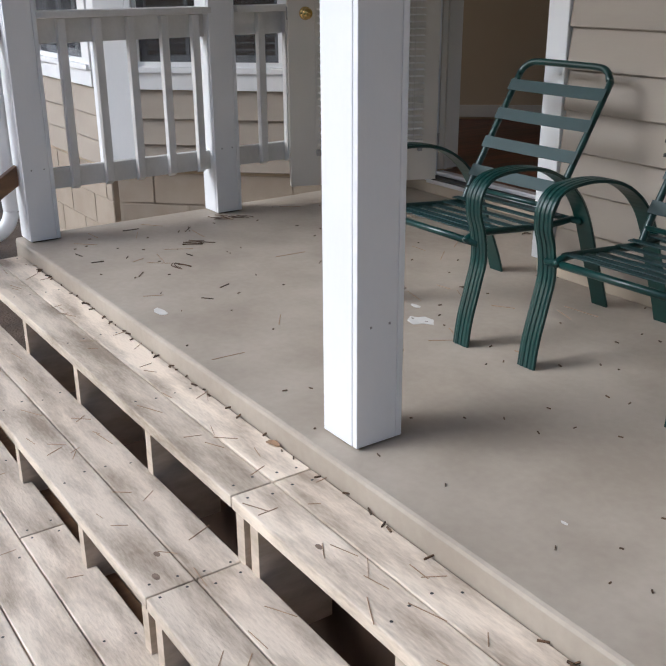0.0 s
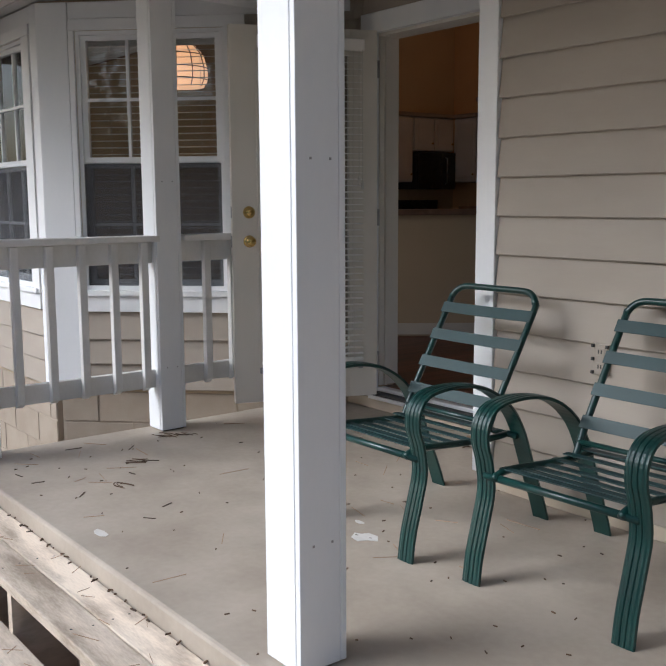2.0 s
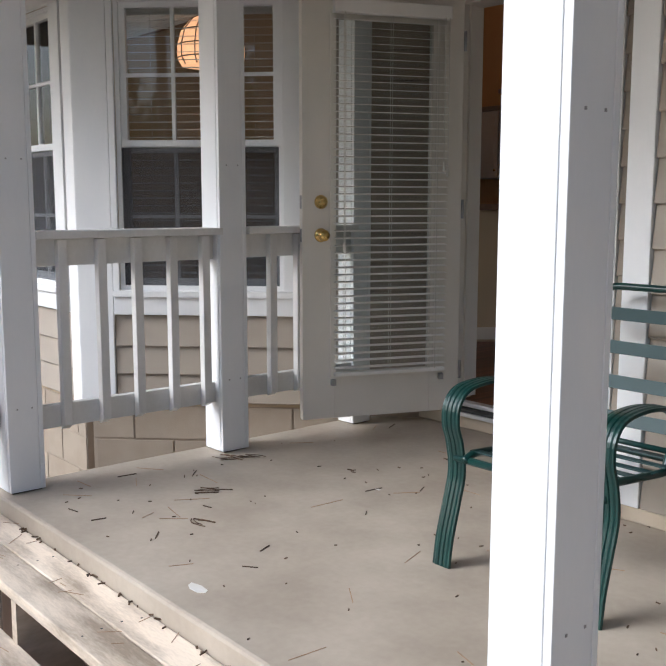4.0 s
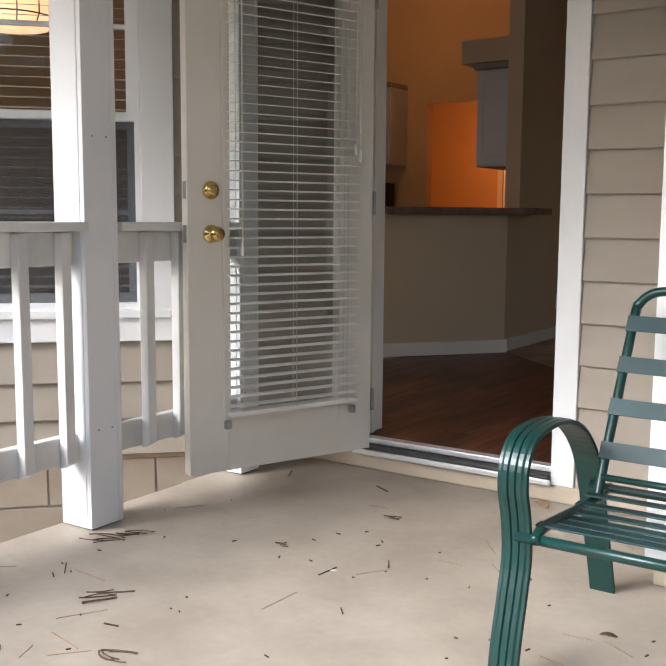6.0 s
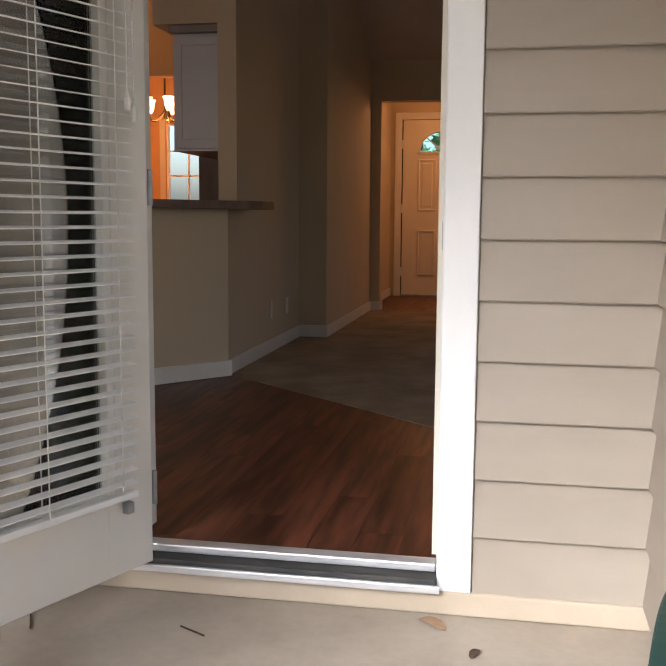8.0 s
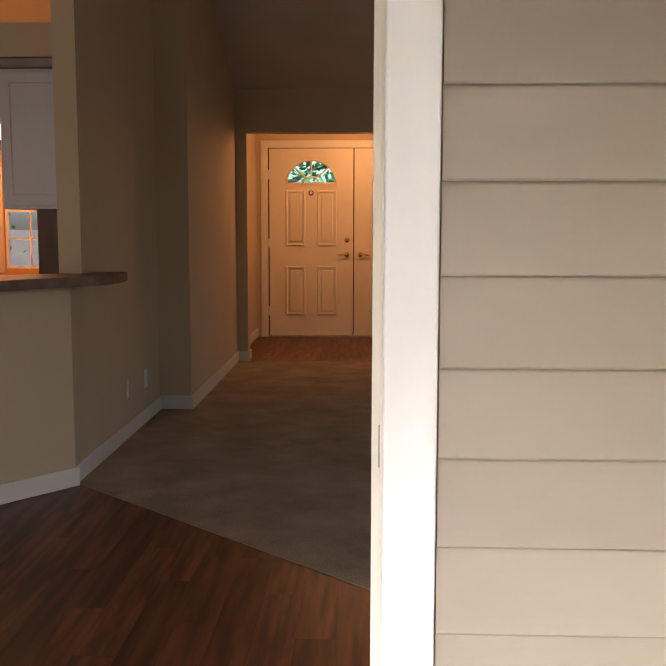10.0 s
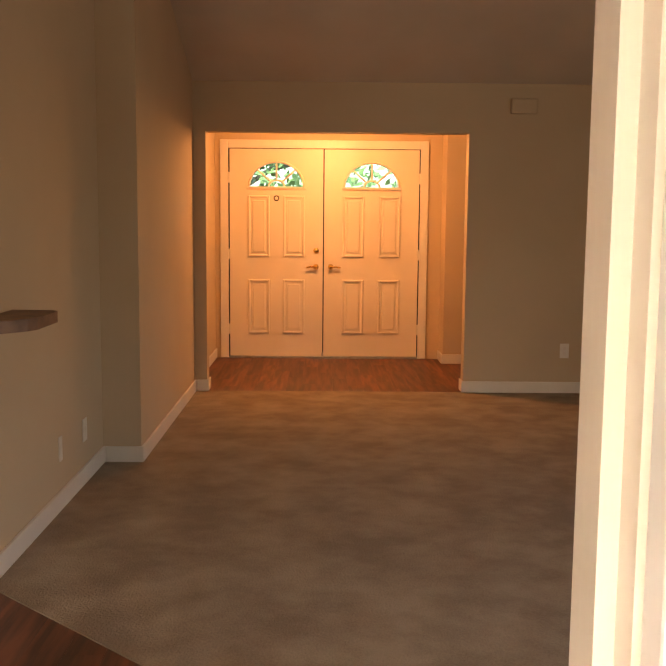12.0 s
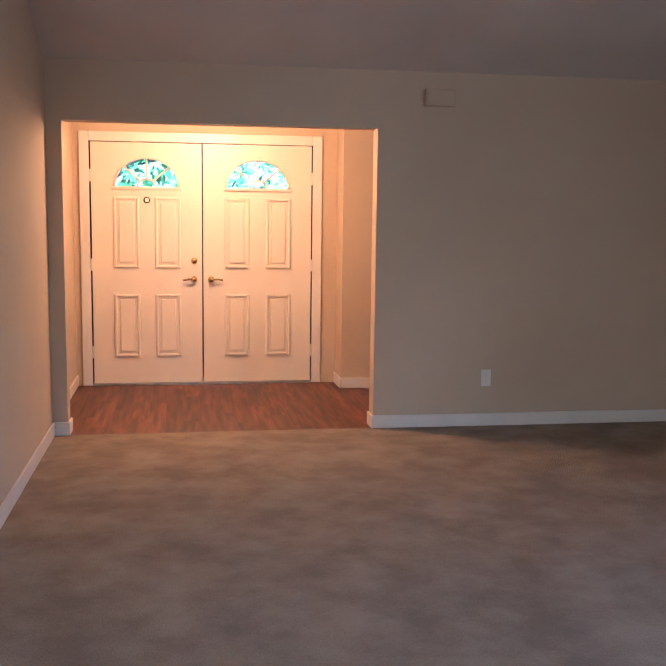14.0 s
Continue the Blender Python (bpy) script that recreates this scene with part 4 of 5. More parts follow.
def entry_door(x0, x1, handed, label):
    d = empty("entry_door", pose(x0, YD + 0.005, 0), label, "door", "entry doors", "structure")
    w, z0, z1 = x1 - x0, ZF + 0.016, 2.132
    cx = w / 2
    rx, rz, fz = 0.255, 0.225, 1.775
    bm = bmesh.new()
    box(bm, 0, 0, z0, w, 0.044, fz)
    box(bm, 0, 0, fz, cx - rx, 0.044, z1)
    box(bm, cx + rx, 0, fz, w, 0.044, z1)
    box(bm, cx - rx, 0, fz + rz, cx + rx, 0.044, z1)
    part("slab", bm, M_FDOOR, d)
    part("fan_surround", fan_ring(cx, fz, rx, rz, cx - rx, cx + rx, fz + rz, 0.0, 0.044), M_FDOOR, d)
    rim = [(cx + (rx + 0.01) * math.cos(math.pi * i / 16), -0.004, fz + (rz + 0.01) * math.sin(math.pi * i / 16)) for i in range(17)]
    part("fan_bead", tube(rim, 0.010, 8), M_FDOOR, d, "", True)
    part("fan_sill", B(cx - rx - 0.03, -0.018, fz - 0.026, cx + rx + 0.03, 0.0, fz - 0.002, 0.004), M_FDOOR, d)
    g = part("fan_light", B(cx - rx, 0.020, fz, cx + rx, 0.024, fz + rz), M_FAN, d, "pale green half-round fan light")
    g.visible_shadow = False
    for a in (45, 90, 135):
        c, s = math.cos(radians(a)), math.sin(radians(a))
        part("muntin", tube([(cx + 0.07 * c, 0.012, fz + 0.06 * s), (cx + rx * c, 0.012, fz + rz * s)], 0.009, 8), M_FDOOR, d)
    part("muntin", tube([(cx + 0.075 * math.cos(math.pi * i / 10), 0.012, fz + 0.062 * math.sin(math.pi * i / 10)) for i in range(11)], 0.009, 8), M_FDOOR, d)
    for px0, px1 in ((0.175, 0.385), (w - 0.385, w - 0.175)):
        for pz0, pz1 in ((0.36, 0.885), (1.105, 1.69)):
            bm = bmesh.new()
            for q in ((px0, pz0, px0 + 0.022, pz1), (px1 - 0.022, pz0, px1, pz1), (px0 + 0.022, pz0, px1 - 0.022, pz0 + 0.022), (px0 + 0.022, pz1 - 0.022, px1 - 0.022, pz1)):
                box(bm, q[0], -0.016, q[1], q[2], 0.0, q[3], 0.006)
            box(bm, px0 + 0.042, -0.010, pz0 + 0.042, px1 - 0.042, 0.0, pz1 - 0.042, 0.008)
            part("panel", bm, M_FDOOR, d)
    kx = w - 0.065 if handed else 0.065
    turn = Matrix.Rotation(radians(90), 4, 'X')
    kn = part("handle_rose", lathe([(0.026, 0), (0.026, 0.008), (0.013, 0.012), (0.012, 0.035), (0.018, 0.040), (0.014, 0.05)], 18, Matrix.Translation((kx, 0, 1.01)) @ turn), M_BRASS, d, "brass door handle", True)
    s = -1 if handed else 1
    part("lever", tube([(kx, -0.042, 1.01), (kx + s * 0.05, -0.045, 1.012), (kx + s * 0.095, -0.043, 1.004)], 0.008, 8), M_BRASS, kn, "", True)
    if handed:
        part("deadbolt", lathe([(0.028, 0), (0.028, 0.008), (0.020, 0.016), (0.008, 0.02)], 18, Matrix.Translation((kx, 0, 1.165)) @ turn), M_BRASS, d, "brass deadbolt", True)
        part("peephole", lathe([(0.026, 0), (0.028, 0.006), (0.020, 0.009)], 18, Matrix.Translation((cx, 0, 1.665)) @ turn), M_LEAD, d, "dark rim of the door viewer", True)
        part("viewer_lens", lathe([(0.017, 0.0095), (0.015, 0.013)], 18, Matrix.Translation((cx, 0, 1.665)) @ turn), M_PLATE, d, "pale round door viewer")
    hx = -0.004 if handed else w + 0.004
    for z in (0.40, 1.13, 1.86):
        part("hinge", B(hx - 0.008, -0.010, z - 0.05, hx + 0.008, -0.001, z + 0.05), M_TRIM, d)
    return d


entry_door(-1.180, -0.282, True, "cream panelled entry door with fan light and deadbolt")
entry_door(-0.270, 0.640, False, "cream panelled entry door with fan light")
part("flush_bolt", B(-0.02, -0.005, ZF + 0.02, 0.0, 0.001, ZF + 0.05), M_STEEL, bpy.data.objects["entry_door.001"])

light = empty("entry_ceiling_light", pose(-0.2, 7.42, 2.42), "lit frosted dome light on the entry ceiling", "ceiling light")
part("canopy", lathe([(0.10, -0.02), (0.11, 0.0)], 24), M_BRASS, light)
part("dome", lathe([(0.02, -0.115), (0.09, -0.10), (0.14, -0.06), (0.15, -0.021)], 24), M_BULB, light, "frosted glass dome", True)

kl = empty("kitchen_ceiling_light", pose(-3.1, 3.9, 3.56), "lit frosted dome light on the kitchen ceiling", "ceiling light")
part("canopy", lathe([(0.10, -0.02), (0.11, 0.0)], 24), M_BRASS, kl)
part("dome", lathe([(0.02, -0.115), (0.09, -0.10), (0.14, -0.06), (0.15, -0.021)], 24), M_BULB, kl, "frosted glass dome", True)
vent = empty("door_chime", pose(1.24, 6.719, 2.33), "beige box of a door chime on the wall", "door chime")
part("cover", B(-0.10, -0.045, -0.055, 0.10, 0.0, 0.055, 0.006), M_WALL, vent)
part("cover_lip", B(-0.092, -0.050, -0.047, 0.092, -0.045, 0.047, 0.002), M_WALL, vent)


def plate(m, w, h, label, slots):
    p = empty("wall_plate", m, label, "wall plate", "wall plates")
    part("cover", B(-w / 2, -0.006, -h / 2, w / 2, 0, h / 2, 0.002), M_PLATE, p)
    for z in slots:
        part("socket", B(-0.012, -0.0075, z - 0.013, 0.012, -0.006, z + 0.013), M_TRIM, p)
    return p


plate(pose(1.62, 6.719, 0.455), 0.07, 0.115, "cream duplex outlet plate on the living room wall", (-0.02, 0.02))
LEFT = Matrix.Rotation(radians(90), 4, 'Z')
plate(Matrix.Translation((XL + 0.001, 3.69, 0.40)) @ LEFT, 0.045, 0.115, "cream blank plate on the side wall", ())
plate(Matrix.Translation((XL + 0.001, 4.13, 0.39)) @ LEFT, 0.075, 0.115, "cream cable outlet plate on the side wall", (0.0,))

# ---- kitchen seen over the bar ----
def cupboard(m, w, dp, h, label, doors, material, name="wall_cabinet", glazed=False):
    c = empty(name, m, label, "cabinet", "kitchen cabinets")
    part("body", B(0, 0, 0, w, dp, h, 0.003), material, c)
    n = doors
    for i in range(n):
        a, b = w * i / n + 0.012, w * (i + 1) / n - 0.012
        dr = part("door", B(a, -0.02, 0.015, b, -0.001, h - 0.015, 0.003), material, c)
        if glazed:
            bm = bmesh.new()
            for q in ((a, 0.015, a + 0.055, h - 0.015), (b - 0.055, 0.015, b, h - 0.015), (a + 0.055, 0.015, b - 0.055, 0.075), (a + 0.055, h - 0.075, b - 0.055, h - 0.015)):
                box(bm, q[0], -0.034, q[1], q[2], -0.0205, q[3], 0.003)
            part("door_frame", bm, material, dr)
            for k in (1, 2):
                z = 0.075 + (h - 0.15) * k / 3
                part("muntin", B(a + 0.055, -0.032, z - 0.009, b - 0.055, -0.0215, z + 0.009), material, dr)
            for k in range(3):
                z = 0.075 + (h - 0.15) * k / 3
                part("pane", B(a + 0.056, -0.0245, z + 0.010, b - 0.056, -0.0215, z + (h - 0.15) / 3 - 0.010), M_BLACK, dr, "dark glass pane")
        else:
            part("door_panel", B(a + 0.05, -0.026, 0.07, b - 0.05, -0.0205, h - 0.07, 0.006), material, dr)
        part("knob", lathe([(0.006, 0), (0.006, 0.012), (0.013, 0.02), (0.006, 0.026)], 12, Matrix.Translation((b - 0.03, -0.02, 0.09)) @ Matrix.Rotation(radians(90), 4, 'X')), M_BRASS, dr)
    part("crown", B(-0.02, -0.04, h + 0.001, w + 0.0, dp, h + 0.05, 0.01), M_CROWN, c)
    return c


cupboard(Matrix.Translation((-1.985, 3.24, 1.412)), 0.380, 1.2, 0.70, "white painted wall cabinet hung beside the column", 1, M_CAB)
structure("soffit", B(-2.10, 3.20, 2.164, -1.603, 5.19, 2.33), M_WALL, "beige soffit over the wall cabinet", "soffit")
cupboard(Matrix.Translation((-4.75, 4.86, 1.56)), 1.06, 0.335, 0.75, "white wall cabinet with glazed doors on the kitchen wall", 2, M_CAB, "wall_cabinet", True)
cupboard(Matrix.Translation((-4.75, 4.60, ZF)), 1.16, 0.59, 0.88, "white base cabinet along the kitchen wall", 2, M_CAB, "base_cabinet")
part("counter_top", B(0, 0, 0, 1.2, 0.63, 0.04, 0.004), M_BAR).matrix_basis = pose(-4.77, 4.56, ZF + 0.935)
tagged(bpy.data.objects["counter_top"], "dark counter top along the kitchen wall", "counter top")
# stand-in box for a small dark item with bright glints on the counter
mw = empty("microwave_oven", pose(-4.30, 4.78, ZF + 0.976), "black box with a steel handle standing in for a counter item", "microwave")
part("body", B(0, 0, 0, 0.50, 0.36, 0.29, 0.006), M_BLACK, mw)
part("door", B(0.01, -0.018, 0.012, 0.37, -0.001, 0.278, 0.004), M_BLACK, mw)
part("handle", tube([(0.355, -0.018, 0.05), (0.355, -0.04, 0.06), (0.355, -0.04, 0.23), (0.355, -0.018, 0.24)], 0.007), M_STEEL, mw, "steel handle", True)
pan = empty("refrigerator", pose(-2.21, 4.35, ZF - 0.01), "dark brown refrigerator at the end of the kitchen", "refrigerator")
part("body", B(0, 0.07, 0, 0.59, 0.80, 1.72, 0.01), M_BROWN, pan)
part("door", B(0.0, 0.0, 0.55, 0.59, 0.065, 1.72, 0.01), M_BROWN, pan)
part("door", B(0.0, 0.0, 0.02, 0.59, 0.065, 0.54, 0.01), M_BROWN, pan)

# range, hung microwave and cabinets at the far end of the kitchen, facing along the room
WEST = Matrix.Rotation(radians(90), 4, 'Z')
cupboard(Matrix.Translation((-5.17, 4.20, 1.745)) @ WEST, 0.66, 0.325, 0.39, "short white wall cabinet above the hung microwave", 2, M_CAB)
cupboard(Matrix.Translation((-5.17, 3.30, 1.38)) @ WEST, 0.89, 0.325, 0.755, "white wall cabinet with plain doors beside the microwave", 2, M_CAB)
cupboard(Matrix.Translation((-5.15, 4.87, 1.38)), 0.38, 0.325, 0.755, "white corner wall cabinet with a plain door", 1, M_CAB)
hm = empty("hung_microwave", Matrix.Translation((-5.11, 4.21, 1.30)) @ WEST, "black microwave oven hung below a cabinet", "microwave")
part("body", B(0, 0, 0, 0.64, 0.385, 0.43, 0.006), M_BLACK, hm)
part("door", B(0.01, -0.02, 0.012, 0.47, -0.001, 0.418, 0.005), M_BLACK, hm)
part("handle", tube([(0.45, -0.02, 0.06), (0.45, -0.05, 0.07), (0.45, -0.05, 0.36), (0.45, -0.02, 0.37)], 0.008), M_STEEL, hm, "steel handle", True)
stove = empty("kitchen_range", Matrix.Translation((-4.86, 4.20, ZF)) @ WEST, "black kitchen range below the hung microwave", "range")
part("body", B(0, 0, 0, 0.66, 0.63, 0.91, 0.008), M_BLACK, stove)
part("oven_door", B(0.02, -0.03, 0.16, 0.64, -0.001, 0.72, 0.008), M_BLACK, stove)
part("oven_handle", tube([(0.08, -0.03, 0.66), (0.08, -0.07, 0.67), (0.58, -0.07, 0.67), (0.58, -0.03, 0.66)], 0.010), M_STEEL, stove, "steel handle", True)
part("back_panel", B(0, 0.56, 0.911, 0.66, 0.63, 1.05, 0.006), M_BLACK, stove)

win = empty("window_3", pose(-3.41, 7.52, 0), "bright white window with muntins behind the kitchen", "window", "", "structure")
bm = bmesh.new()
for x in (-0.245, 0.225):
    box(bm, x, 0, 0.9, x + 0.02, 0.05, 2.02)
for z in (0.9, 1.45, 2.0):
    box(bm, -0.225, 0, z, 0.225, 0.05, z + 0.02)
part("window_frame", bm, M_WHITE, win)
part("muntin", B(-0.008, 0.01, 0.92, 0.008, 0.03, 2.0), M_WHITE, win)
part("muntin", B(-0.225, 0.012, 1.18, 0.225, 0.028, 1.195), M_WHITE, win)
part("muntin", B(-0.225, 0.012, 1.72, 0.225, 0.028, 1.735), M_WHITE, win)
g = part("pane", B(-0.225, 0.032, 0.92, 0.225, 0.036, 2.0), M_GLASS, win, "clear window glass")
g.visible_shadow = False

chand = empty("chandelier", pose(-3.3, 6.55, 2.75), "brown chandelier with lit bell glass shades", "chandelier")
part("stem", tube([(0, 0, 0), (0, 0, -0.78)], 0.010), M_LEAD, chand)
part("canopy", lathe([(0.06, -0.025), (0.065, 0)], 18), M_LEAD, chand)
for i in range(5):
    a = radians(72 * i + 14)
    c, s = math.cos(a), math.sin(a)
    part("arm", tube(smooth_line([(0, 0, -0.70), (0.10 * c, 0.10 * s, -0.80), (0.19 * c, 0.19 * s, -0.78), (0.20 * c, 0.20 * s, -0.72)], 4), 0.008), M_LEAD, chand, "", True)
    part("glass_shade", lathe([(0.020, -0.72), (0.040, -0.68), (0.045, -0.63), (0.060, -0.59)], 16, Matrix.Translation((0.20 * c, 0.20 * s, 0))), M_BULB, chand, "lit bell glass shade", True)

pend = empty("pendant_light", pose(-3.0, -0.08, 2.92), "amber leaded glass pendant lamp, lit", "pendant lamp")
part("chain", tube([(0, 0, 0.64), (0, 0, -0.62)], 0.006), M_LEAD, pend)
dome = [(0.05, -0.62), (0.13, -0.66), (0.19, -0.73), (0.215, -0.82), (0.215, -0.90), (0.19, -0.945)]
part("shade", lathe(dome, 24), M_SHADE, pend, "amber leaded glass shade", True)
bm = bmesh.new()
for k in range(12):
    a = 2 * math.pi * k / 12
    t2 = tube([((r + 0.003) * math.cos(a), (r + 0.003) * math.sin(a), z) for r, z in dome], 0.004, 6)
    me_t = bpy.data.meshes.new("seam")
    t2.to_mesh(me_t)
    bm.from_mesh(me_t)
    t2.free()
for r, z in ((0.19, -0.73), (0.215, -0.82), (0.215, -0.90)):
    t2 = tube([((r + 0.003) * math.cos(i * math.pi / 12), (r + 0.003) * math.sin(i * math.pi / 12), z) for i in range(25)], 0.004, 6)
    me_t = bpy.data.meshes.new("seam")
    t2.to_mesh(me_t)
    bm.from_mesh(me_t)
    t2.free()
part("lead_seams", bm, M_LEAD, pend, "dark lead seams")


# ---- trees outside ----
def tree(x, y, h, r, n, seed, label):
    rnd = random.Random(seed)
    t = empty("tree", pose(x, y, -0.95), label, "tree", "trees round the house")
    part("trunk", tube([(0, 0, 0), (0.05, 0.02, h * 0.4), (-0.05, 0.06, h * 0.75), (0, 0, h)], 0.14, 10), M_BARK, t)
    for k in range(6):
        a, z = k * 1.1, h * (0.35 + 0.1 * k)
        part("limb", tube([(0, 0, z), (r * 0.4 * math.cos(a), r * 0.4 * math.sin(a), z + 0.5), (r * 0.8 * math.cos(a), r * 0.8 * math.sin(a), z + 0.7)], 0.05, 6), M_BARK, t)
    verts, faces = [], []
    for k in range(n):
        a, q = rnd.uniform(0, 6.283), rnd.random() ** 0.5
        z = rnd.uniform(0.22, 1.05)
        rr = r * q * (1.15 - 0.6 * z) * rnd.uniform(0.6, 1.1)
        c = Vector((rr * math.cos(a), rr * math.sin(a), z * h))
        d = Vector((rnd.gauss(0, 1), rnd.gauss(0, 1), rnd.gauss(0, 1))).normalized()
        e = d.orthogonal().normalized()
        s = rnd.uniform(0.05, 0.13)
        i = len(verts)
        verts += [c - d * s, c + e * s * 0.5, c + d * s, c - e * s * 0.5]
        faces.append((i, i + 1, i + 2, i + 3))
    me = bpy.data.meshes.new("crown")
    me.from_pydata([tuple(v) for v in verts], [], faces)
    me.materials.append(M_FOLI)
    ob = new("crown", me)
    ob.parent = t
    return t


tree(-1.9, 17.0, 6.5, 3.4, 4500, 3, "leafy green tree outside the entry doors")
tree(1.9, 19.0, 7.5, 3.8, 4500, 4, "tall leafy green tree beyond the entry")
tree(-12.0, 24.0, 6.0, 2.2, 4000, 5, "leafy green tree outside the kitchen window")
tree(6.5, -9.0, 8.0, 3.2, 6000, 6, "leafy green tree beyond the deck")
tree(1.0, -14.0, 9.0, 3.4, 6000, 7, "tall leafy green tree beyond the deck")

def woods(x0, x1, y0, y1, h, n, seed):
    """A far belt of leaves with an uneven top, past counting."""
    rnd = random.Random(seed)
    verts, faces = [], []
    for k in range(n):
        x = rnd.uniform(x0, x1)
        top = h * (0.78 + 0.16 * math.sin(x * 0.9) + 0.10 * math.sin(x * 2.3 + 1.0))
        c = Vector((x, rnd.uniform(y0, y1), -0.92 + (top + 0.92) * rnd.random()))
        d = Vector((rnd.gauss(0, 1), rnd.gauss(0, 1), rnd.gauss(0, 1))).normalized()
        e = d.orthogonal().normalized()
        q = rnd.uniform(0.07, 0.20)
        i = len(verts)
        verts += [c - d * q, c + e * q * 0.5, c + d * q, c - e * q * 0.5]
        faces.append((i, i + 1, i + 2, i + 3))
    me = bpy.data.meshes.new("woods")
    me.from_pydata([tuple(v) for v in verts], [], faces)
    me.materials.append(M_FOLI)
    return tagged(new("woods", me), "dense green woods beyond the deck", "woods", "", "stuff")


woods(-7.0, 15.0, -15.5, -11.5, 4.6, 30000, 21)

# ---- litter on the porch and the steps ----
RND = random.Random(11)


def sticks(name, n, area, z, size, thick, material, label):
    bm = bmesh.new()
    for k in range(n):
        x, y = RND.uniform(area[0], area[1]), RND.uniform(area[2], area[3])
        ln, a = RND.uniform(*size), RND.uniform(0, math.pi)
        r = bmesh.ops.create_cube(bm, size=1)
        bmesh.ops.transform(bm, matrix=Matrix.LocRotScale((x, y, z + thick / 2), Euler((0, 0, a)), (ln, thick * RND.uniform(0.7, 1.5), thick)), verts=r["verts"])
    ob = part(name, bm, material)
    return tagged(ob, label, "litter", "", "stuff")


sticks("pine_twigs", 18, (-1.15, 0.6, -2.1, -0.25), 0.0, (0.025, 0.085), 0.003, M_TWIG, "dark pine twigs scattered on the porch floor")
sticks("pine_needles", 34, (-1.2, 1.1, -2.15, -0.3), 0.0, (0.06, 0.15), 0.0016, M_NEEDLE, "dry brown pine needles on the porch floor")
sticks("leaf_crumbs", 110, (-1.25, 2.2, -2.18, -0.62), 0.0, (0.005, 0.016), 0.003, M_TWIG, "small leaf crumbs on the porch floor")
sticks("step_needles", 45, (-1.1, 2.6, -2.44, -2.22), -0.065, (0.03, 0.10), 0.0015, M_NEEDLE, "dry needles on the top step")
sticks("step_crumbs", 60, (-1.1, 2.6, -2.23, -2.212), -0.065, (0.008, 0.03), 0.004, M_TWIG, "dark debris along the slab joint")
sticks("lower_step_needles", 30, (-1.1, 2.6, -2.69, -2.46), -0.25, (0.03, 0.10), 0.0015, M_NEEDLE, "dry needles on the lower step")
sticks("deck_needles", 30, (-0.6, 2.6, -3.3, -2.72), -0.43, (0.03, 0.10), 0.0015, M_NEEDLE, "dry needles on the deck")


def leaf_at(x, y, z, a, s, material, label):
    bm = bmesh.new()
    n = 10
    top = [bm.verts.new((s * math.cos(2 * math.pi * i / n), 0.42 * s * math.sin(2 * math.pi * i / n), 0.004 + 0.25 * s * math.sin(2 * math.pi * i / n) ** 2)) for i in range(n)]
    low = [bm.verts.new((v.co.x, v.co.y, v.co.z - 0.0015)) for v in top]
    bm.faces.new(top)
    bm.faces.new(low)
    for i in range(n):
        j = (i + 1) % n
        bm.faces.new((top[i], top[j], low[j], low[i]))
    ob = part("dead_leaf", bm, material)
    ob.matrix_basis = pose(x, y, z - 0.002, 0, 0, a)
    return tagged(ob, label, "leaf", "dead leaves")


leaf_at(-0.09, -0.10, 0.001, -40, 0.045, M_NEEDLE, "curled brown dead leaf on the porch floor")
leaf_at(0.02, -0.24, 0.001, 70, 0.025, M_TWIG, "small dark dead leaf on the porch floor")
leaf_at(0.45, -1.02, 0.001, 10, 0.022, M_TWIG, "small dark dead leaf on the porch floor")
leaf_at(1.02, -2.23, -0.064, 20, 0.025, M_NEEDLE, "small brown dead leaf on the top step")
scuff = part("paint_scuff", prism([(0.575, -1.385), (0.60, -1.42), (0.645, -1.43), (0.66, -1.395), (0.69, -1.375), (0.655, -1.345), (0.61, -1.35), (0.60, -1.375)], 0.0002, 0.0022), M_PALE)
tagged(scuff, "pale scraped paint patch on the porch floor", "scuff")

for k, (x, y, q) in enumerate(((0.01, -2.094, 0.035), (1.821, -1.955, 0.008), (0.50, -1.30, 0.02), (-0.35, -1.05, 0.012))):
    fleck = part("paint_scuff", prism([(x + q * math.cos(a) * (1.2 + 0.3 * (i % 2)), y + q * math.sin(a) * 0.55) for i, a in enumerate(2 * math.pi * n / 7 for n in range(7))], 0.0002, 0.0018), M_PALE)
    tagged(fleck, "small pale paint fleck on the porch floor", "scuff")


def twig_clump(x, y, a, n, spread, label):
    """A few bent twigs lying across one another."""
    rnd = random.Random(int(1000 * (x + y + 9)))
    bm = bmesh.new()
    for k in range(n):
        q = radians(a) + rnd.uniform(-0.5, 0.5)
        h = rnd.uniform(0.5, 1.0) * spread
        cx, cy, z = x + rnd.uniform(-0.25, 0.25) * spread, y + rnd.uniform(-0.25, 0.25) * spread, 0.0026 + 0.0022 * (k % 3)
        bend = rnd.uniform(-0.2, 0.2) * h
        pts = [(cx + (t - 0.5) * h * math.cos(q) - bend * 4 * t * (1 - t) * math.sin(q), cy + (t - 0.5) * h * math.sin(q) + bend * 4 * t * (1 - t) * math.cos(q), z) for t in (0, 0.25, 0.5, 0.75, 1)]
        t2 = tube(pts, rnd.uniform(0.0014, 0.0026), 5)
        me_t = bpy.data.meshes.new("twig")
        t2.to_mesh(me_t)
        bm.from_mesh(me_t)
        t2.free()
    tagged(part("twig_clump", bm, M_TWIG), label, "litter", "", "stuff")


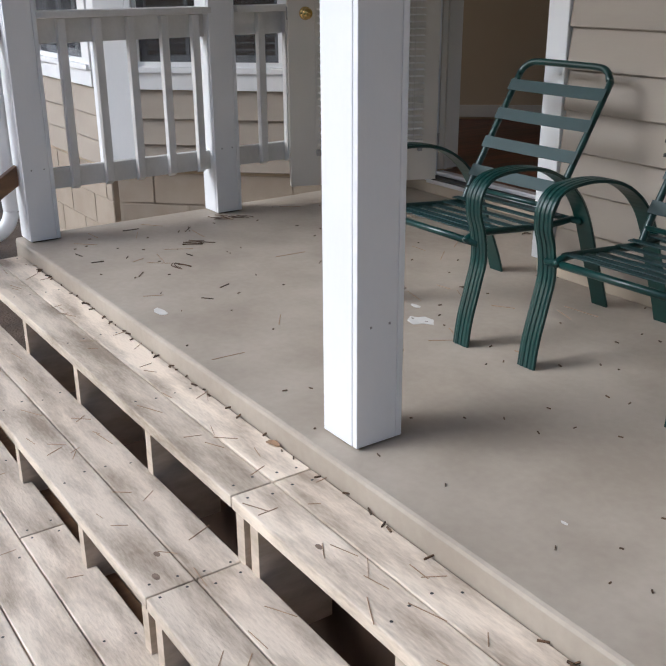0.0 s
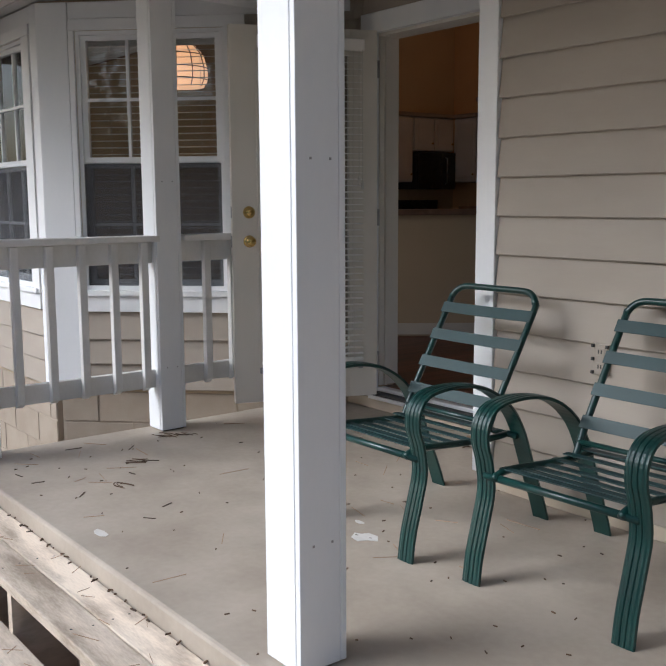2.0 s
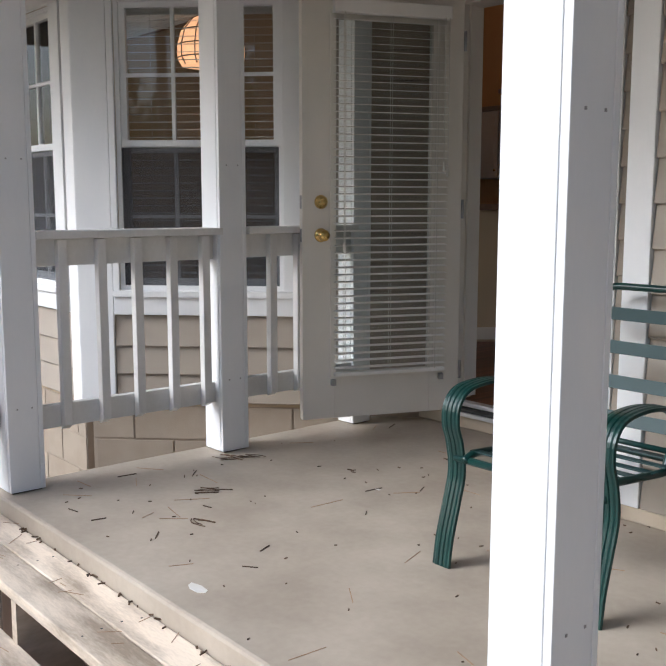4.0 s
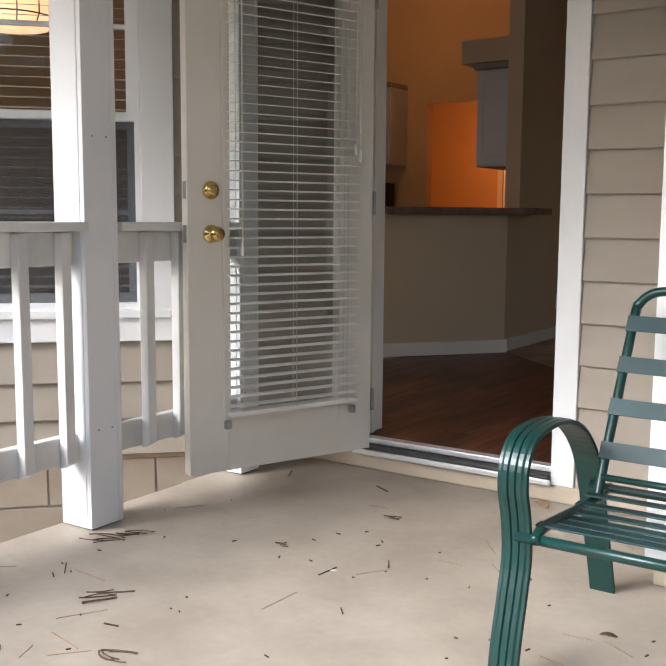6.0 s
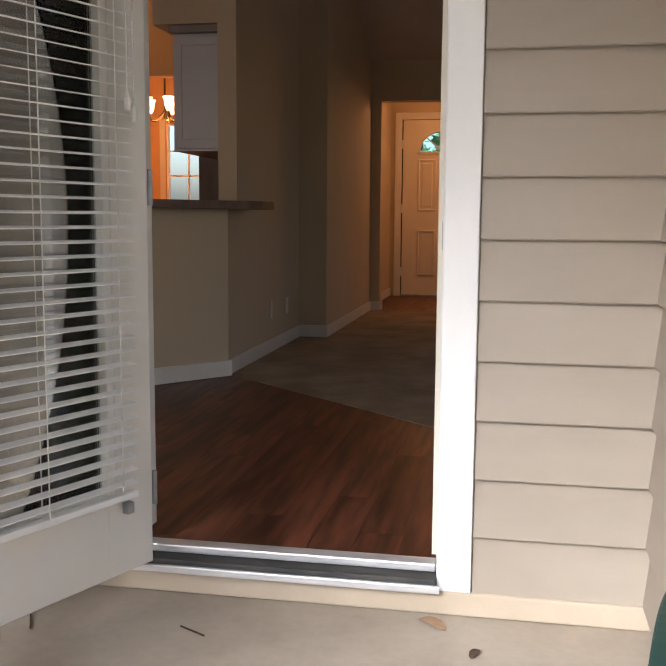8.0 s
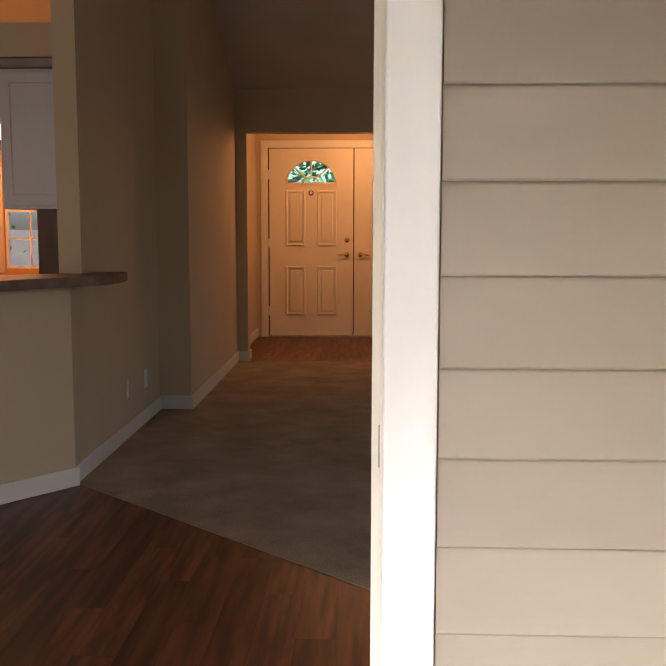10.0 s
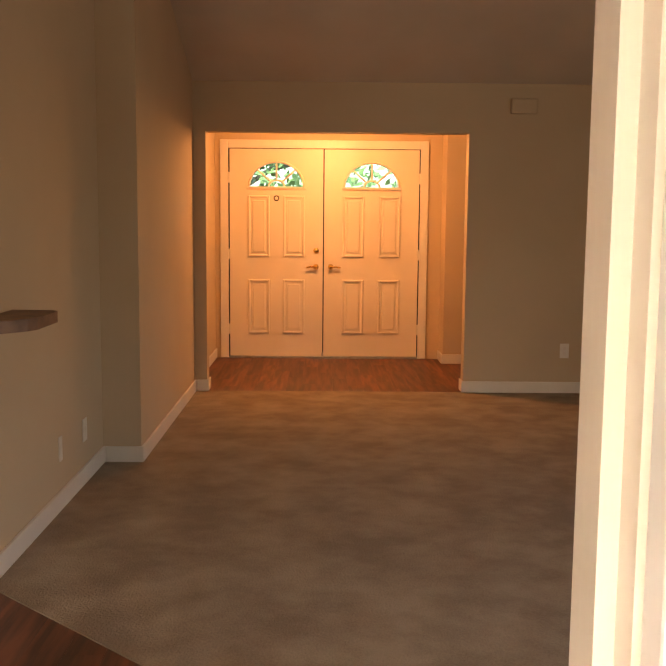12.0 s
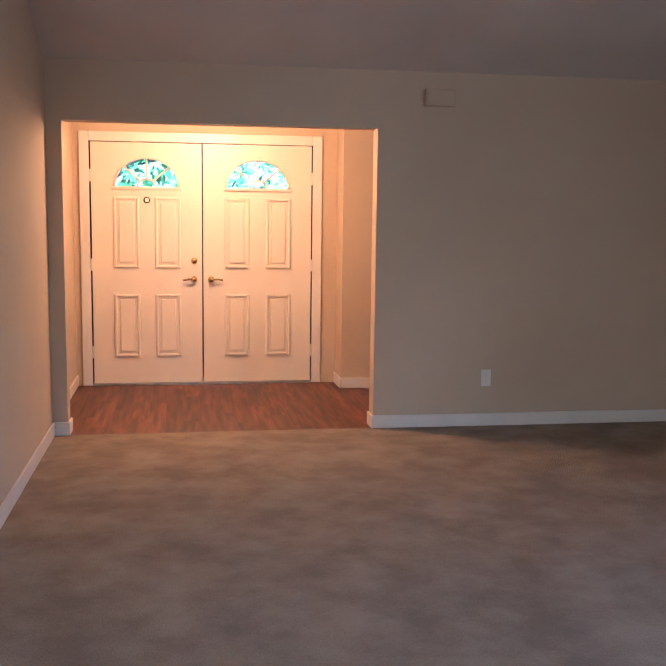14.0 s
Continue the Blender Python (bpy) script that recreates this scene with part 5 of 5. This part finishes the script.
twig_clump(-1.09, -1.26, 35, 5, 0.13, "dark twigs at the foot of a porch post")
twig_clump(-1.05, -1.15, 40, 4, 0.10, "dark twigs beside a porch post")
twig_clump(-0.602, -0.961, 20, 3, 0.05, "small dark twigs on the porch floor")
twig_clump(-0.762, -1.558, 50, 5, 0.14, "dark pine twigs on the porch floor")
twig_clump(-0.456, -1.783, 15, 5, 0.09, "brown twigs near the slab edge")

# nails and knots in the boards
bm = bmesh.new()
kn = bmesh.new()
for parent, x0, x1, y0, y1, z in BOARDS:
    xs = [x0 + 0.03, x1 - 0.03] + [x0 + 0.6 * k for k in range(1, 6) if x0 + 0.6 * k < x1 - 0.1]
    if y0 < -3.7:
        continue
    for x in xs:
        for yy in (y0 + 0.03, y1 - 0.03):
            r = bmesh.ops.create_circle(bm, cap_ends=True, radius=0.0042, segments=8)
            bmesh.ops.translate(bm, vec=(x + RND.uniform(-0.02, 0.02), yy, z + 0.0008), verts=r["verts"])
    for k in range(RND.randint(0, 2)):
        r = bmesh.ops.create_circle(kn, cap_ends=True, radius=RND.uniform(0.006, 0.012), segments=10)
        bmesh.ops.scale(kn, vec=(1.7, 1, 1), verts=r["verts"])
        bmesh.ops.translate(kn, vec=(RND.uniform(x0 + 0.05, x1 - 0.05), RND.uniform(y0 + 0.03, y1 - 0.03), z + 0.0006), verts=r["verts"])
tagged(part("nail_heads", bm, M_DARK), "dark nail heads in the step and deck boards", "nails", "", "stuff")
tagged(part("board_knots", kn, M_KNOT), "dark knots in the step and deck boards", "knots", "", "stuff")

# ---- boards, planks and blocks, piece by piece ----
for parent, x0, x1, y0, y1, z in BOARDS:
    o = parent.matrix_basis.translation
    bm = B(0, 0, 0, x1 - x0, y1 - y0, 0.036, 0.004)
    ob = new("board", mesh_of("board", bm, M_DECK))
    ob.parent = parent
    ob.matrix_basis = pose(x0 - o.x, y0 - o.y, z - 0.036 - o.z)

for parent, m, length, n0, n1, start in SIDING:
    me = board_mesh(length)
    for k in range(n0, n1):
        piece("siding_board", me, parent, m @ pose(0, 0, LAP0 + k * LAP))


def planks(parent, x0, x1, y0, y1, ztop, width, length):
    bm = B(0, 0, 0, width - 0.0008, length - 0.0008, 0.011)
    me = mesh_of("plank", bm, M_WOOD)
    i, x = 0, x0
    while x < x1:
        y = y0 - (i * 0.37 % 1.0) * length
        while y < y1:
            a, b = max(y, y0), min(y + length, y1)
            if b - a > 0.02 and a < diag(x) + 0.2 or y0 > 5:
                if b - a > length - 0.01:
                    piece("plank", me, parent, pose(x, a, ztop - 0.011))
                elif b - a > 0.02:
                    piece("plank", mesh_of("plank", B(0, 0, 0, width - 0.0008, b - a - 0.0008, 0.011), M_WOOD), parent, pose(x, a, ztop - 0.011))
            y += length
        i += 1
        x += width


planks(floor_wood, -1.95, 1.4, 0.048, 2.8, ZF - 0.004, 0.125, 0.9)
planks(floor_foyer, -1.32, 1.0, 6.71, 8.54, ZF - 0.004, 0.125, 0.9)


def blocks(m, length, offset):
    bm = B(0.005, -0.004, 0.005, 0.425, 0.0, 0.187, 0.002)
    me = mesh_of("block", bm, M_BLOCK)
    for row in range(5):
        z = -0.155 - (row - 1) * 0.192 - 0.192
        x = offset + (0.215 if row % 2 else 0.0) - 0.86
        while x < length:
            if x >= 0 and x + 0.43 <= length:
                piece("block", me, foundation_bay, m @ pose(x, 0, z))
            else:
                a, b = max(x, 0.0), min(x + 0.43, length)
                if b - a > 0.03:
                    piece("block", mesh_of("block", B(0.005, -0.004, 0.005, b - a - 0.005, 0.0, 0.187, 0.002), M_BLOCK), foundation_bay, m @ pose(a, 0, z))
            x += 0.43


blocks(BAYM, S_END - 0.03, 0.713)
blocks(FRONTM @ pose(0.02, 0, 0), 1.9, 0.1)
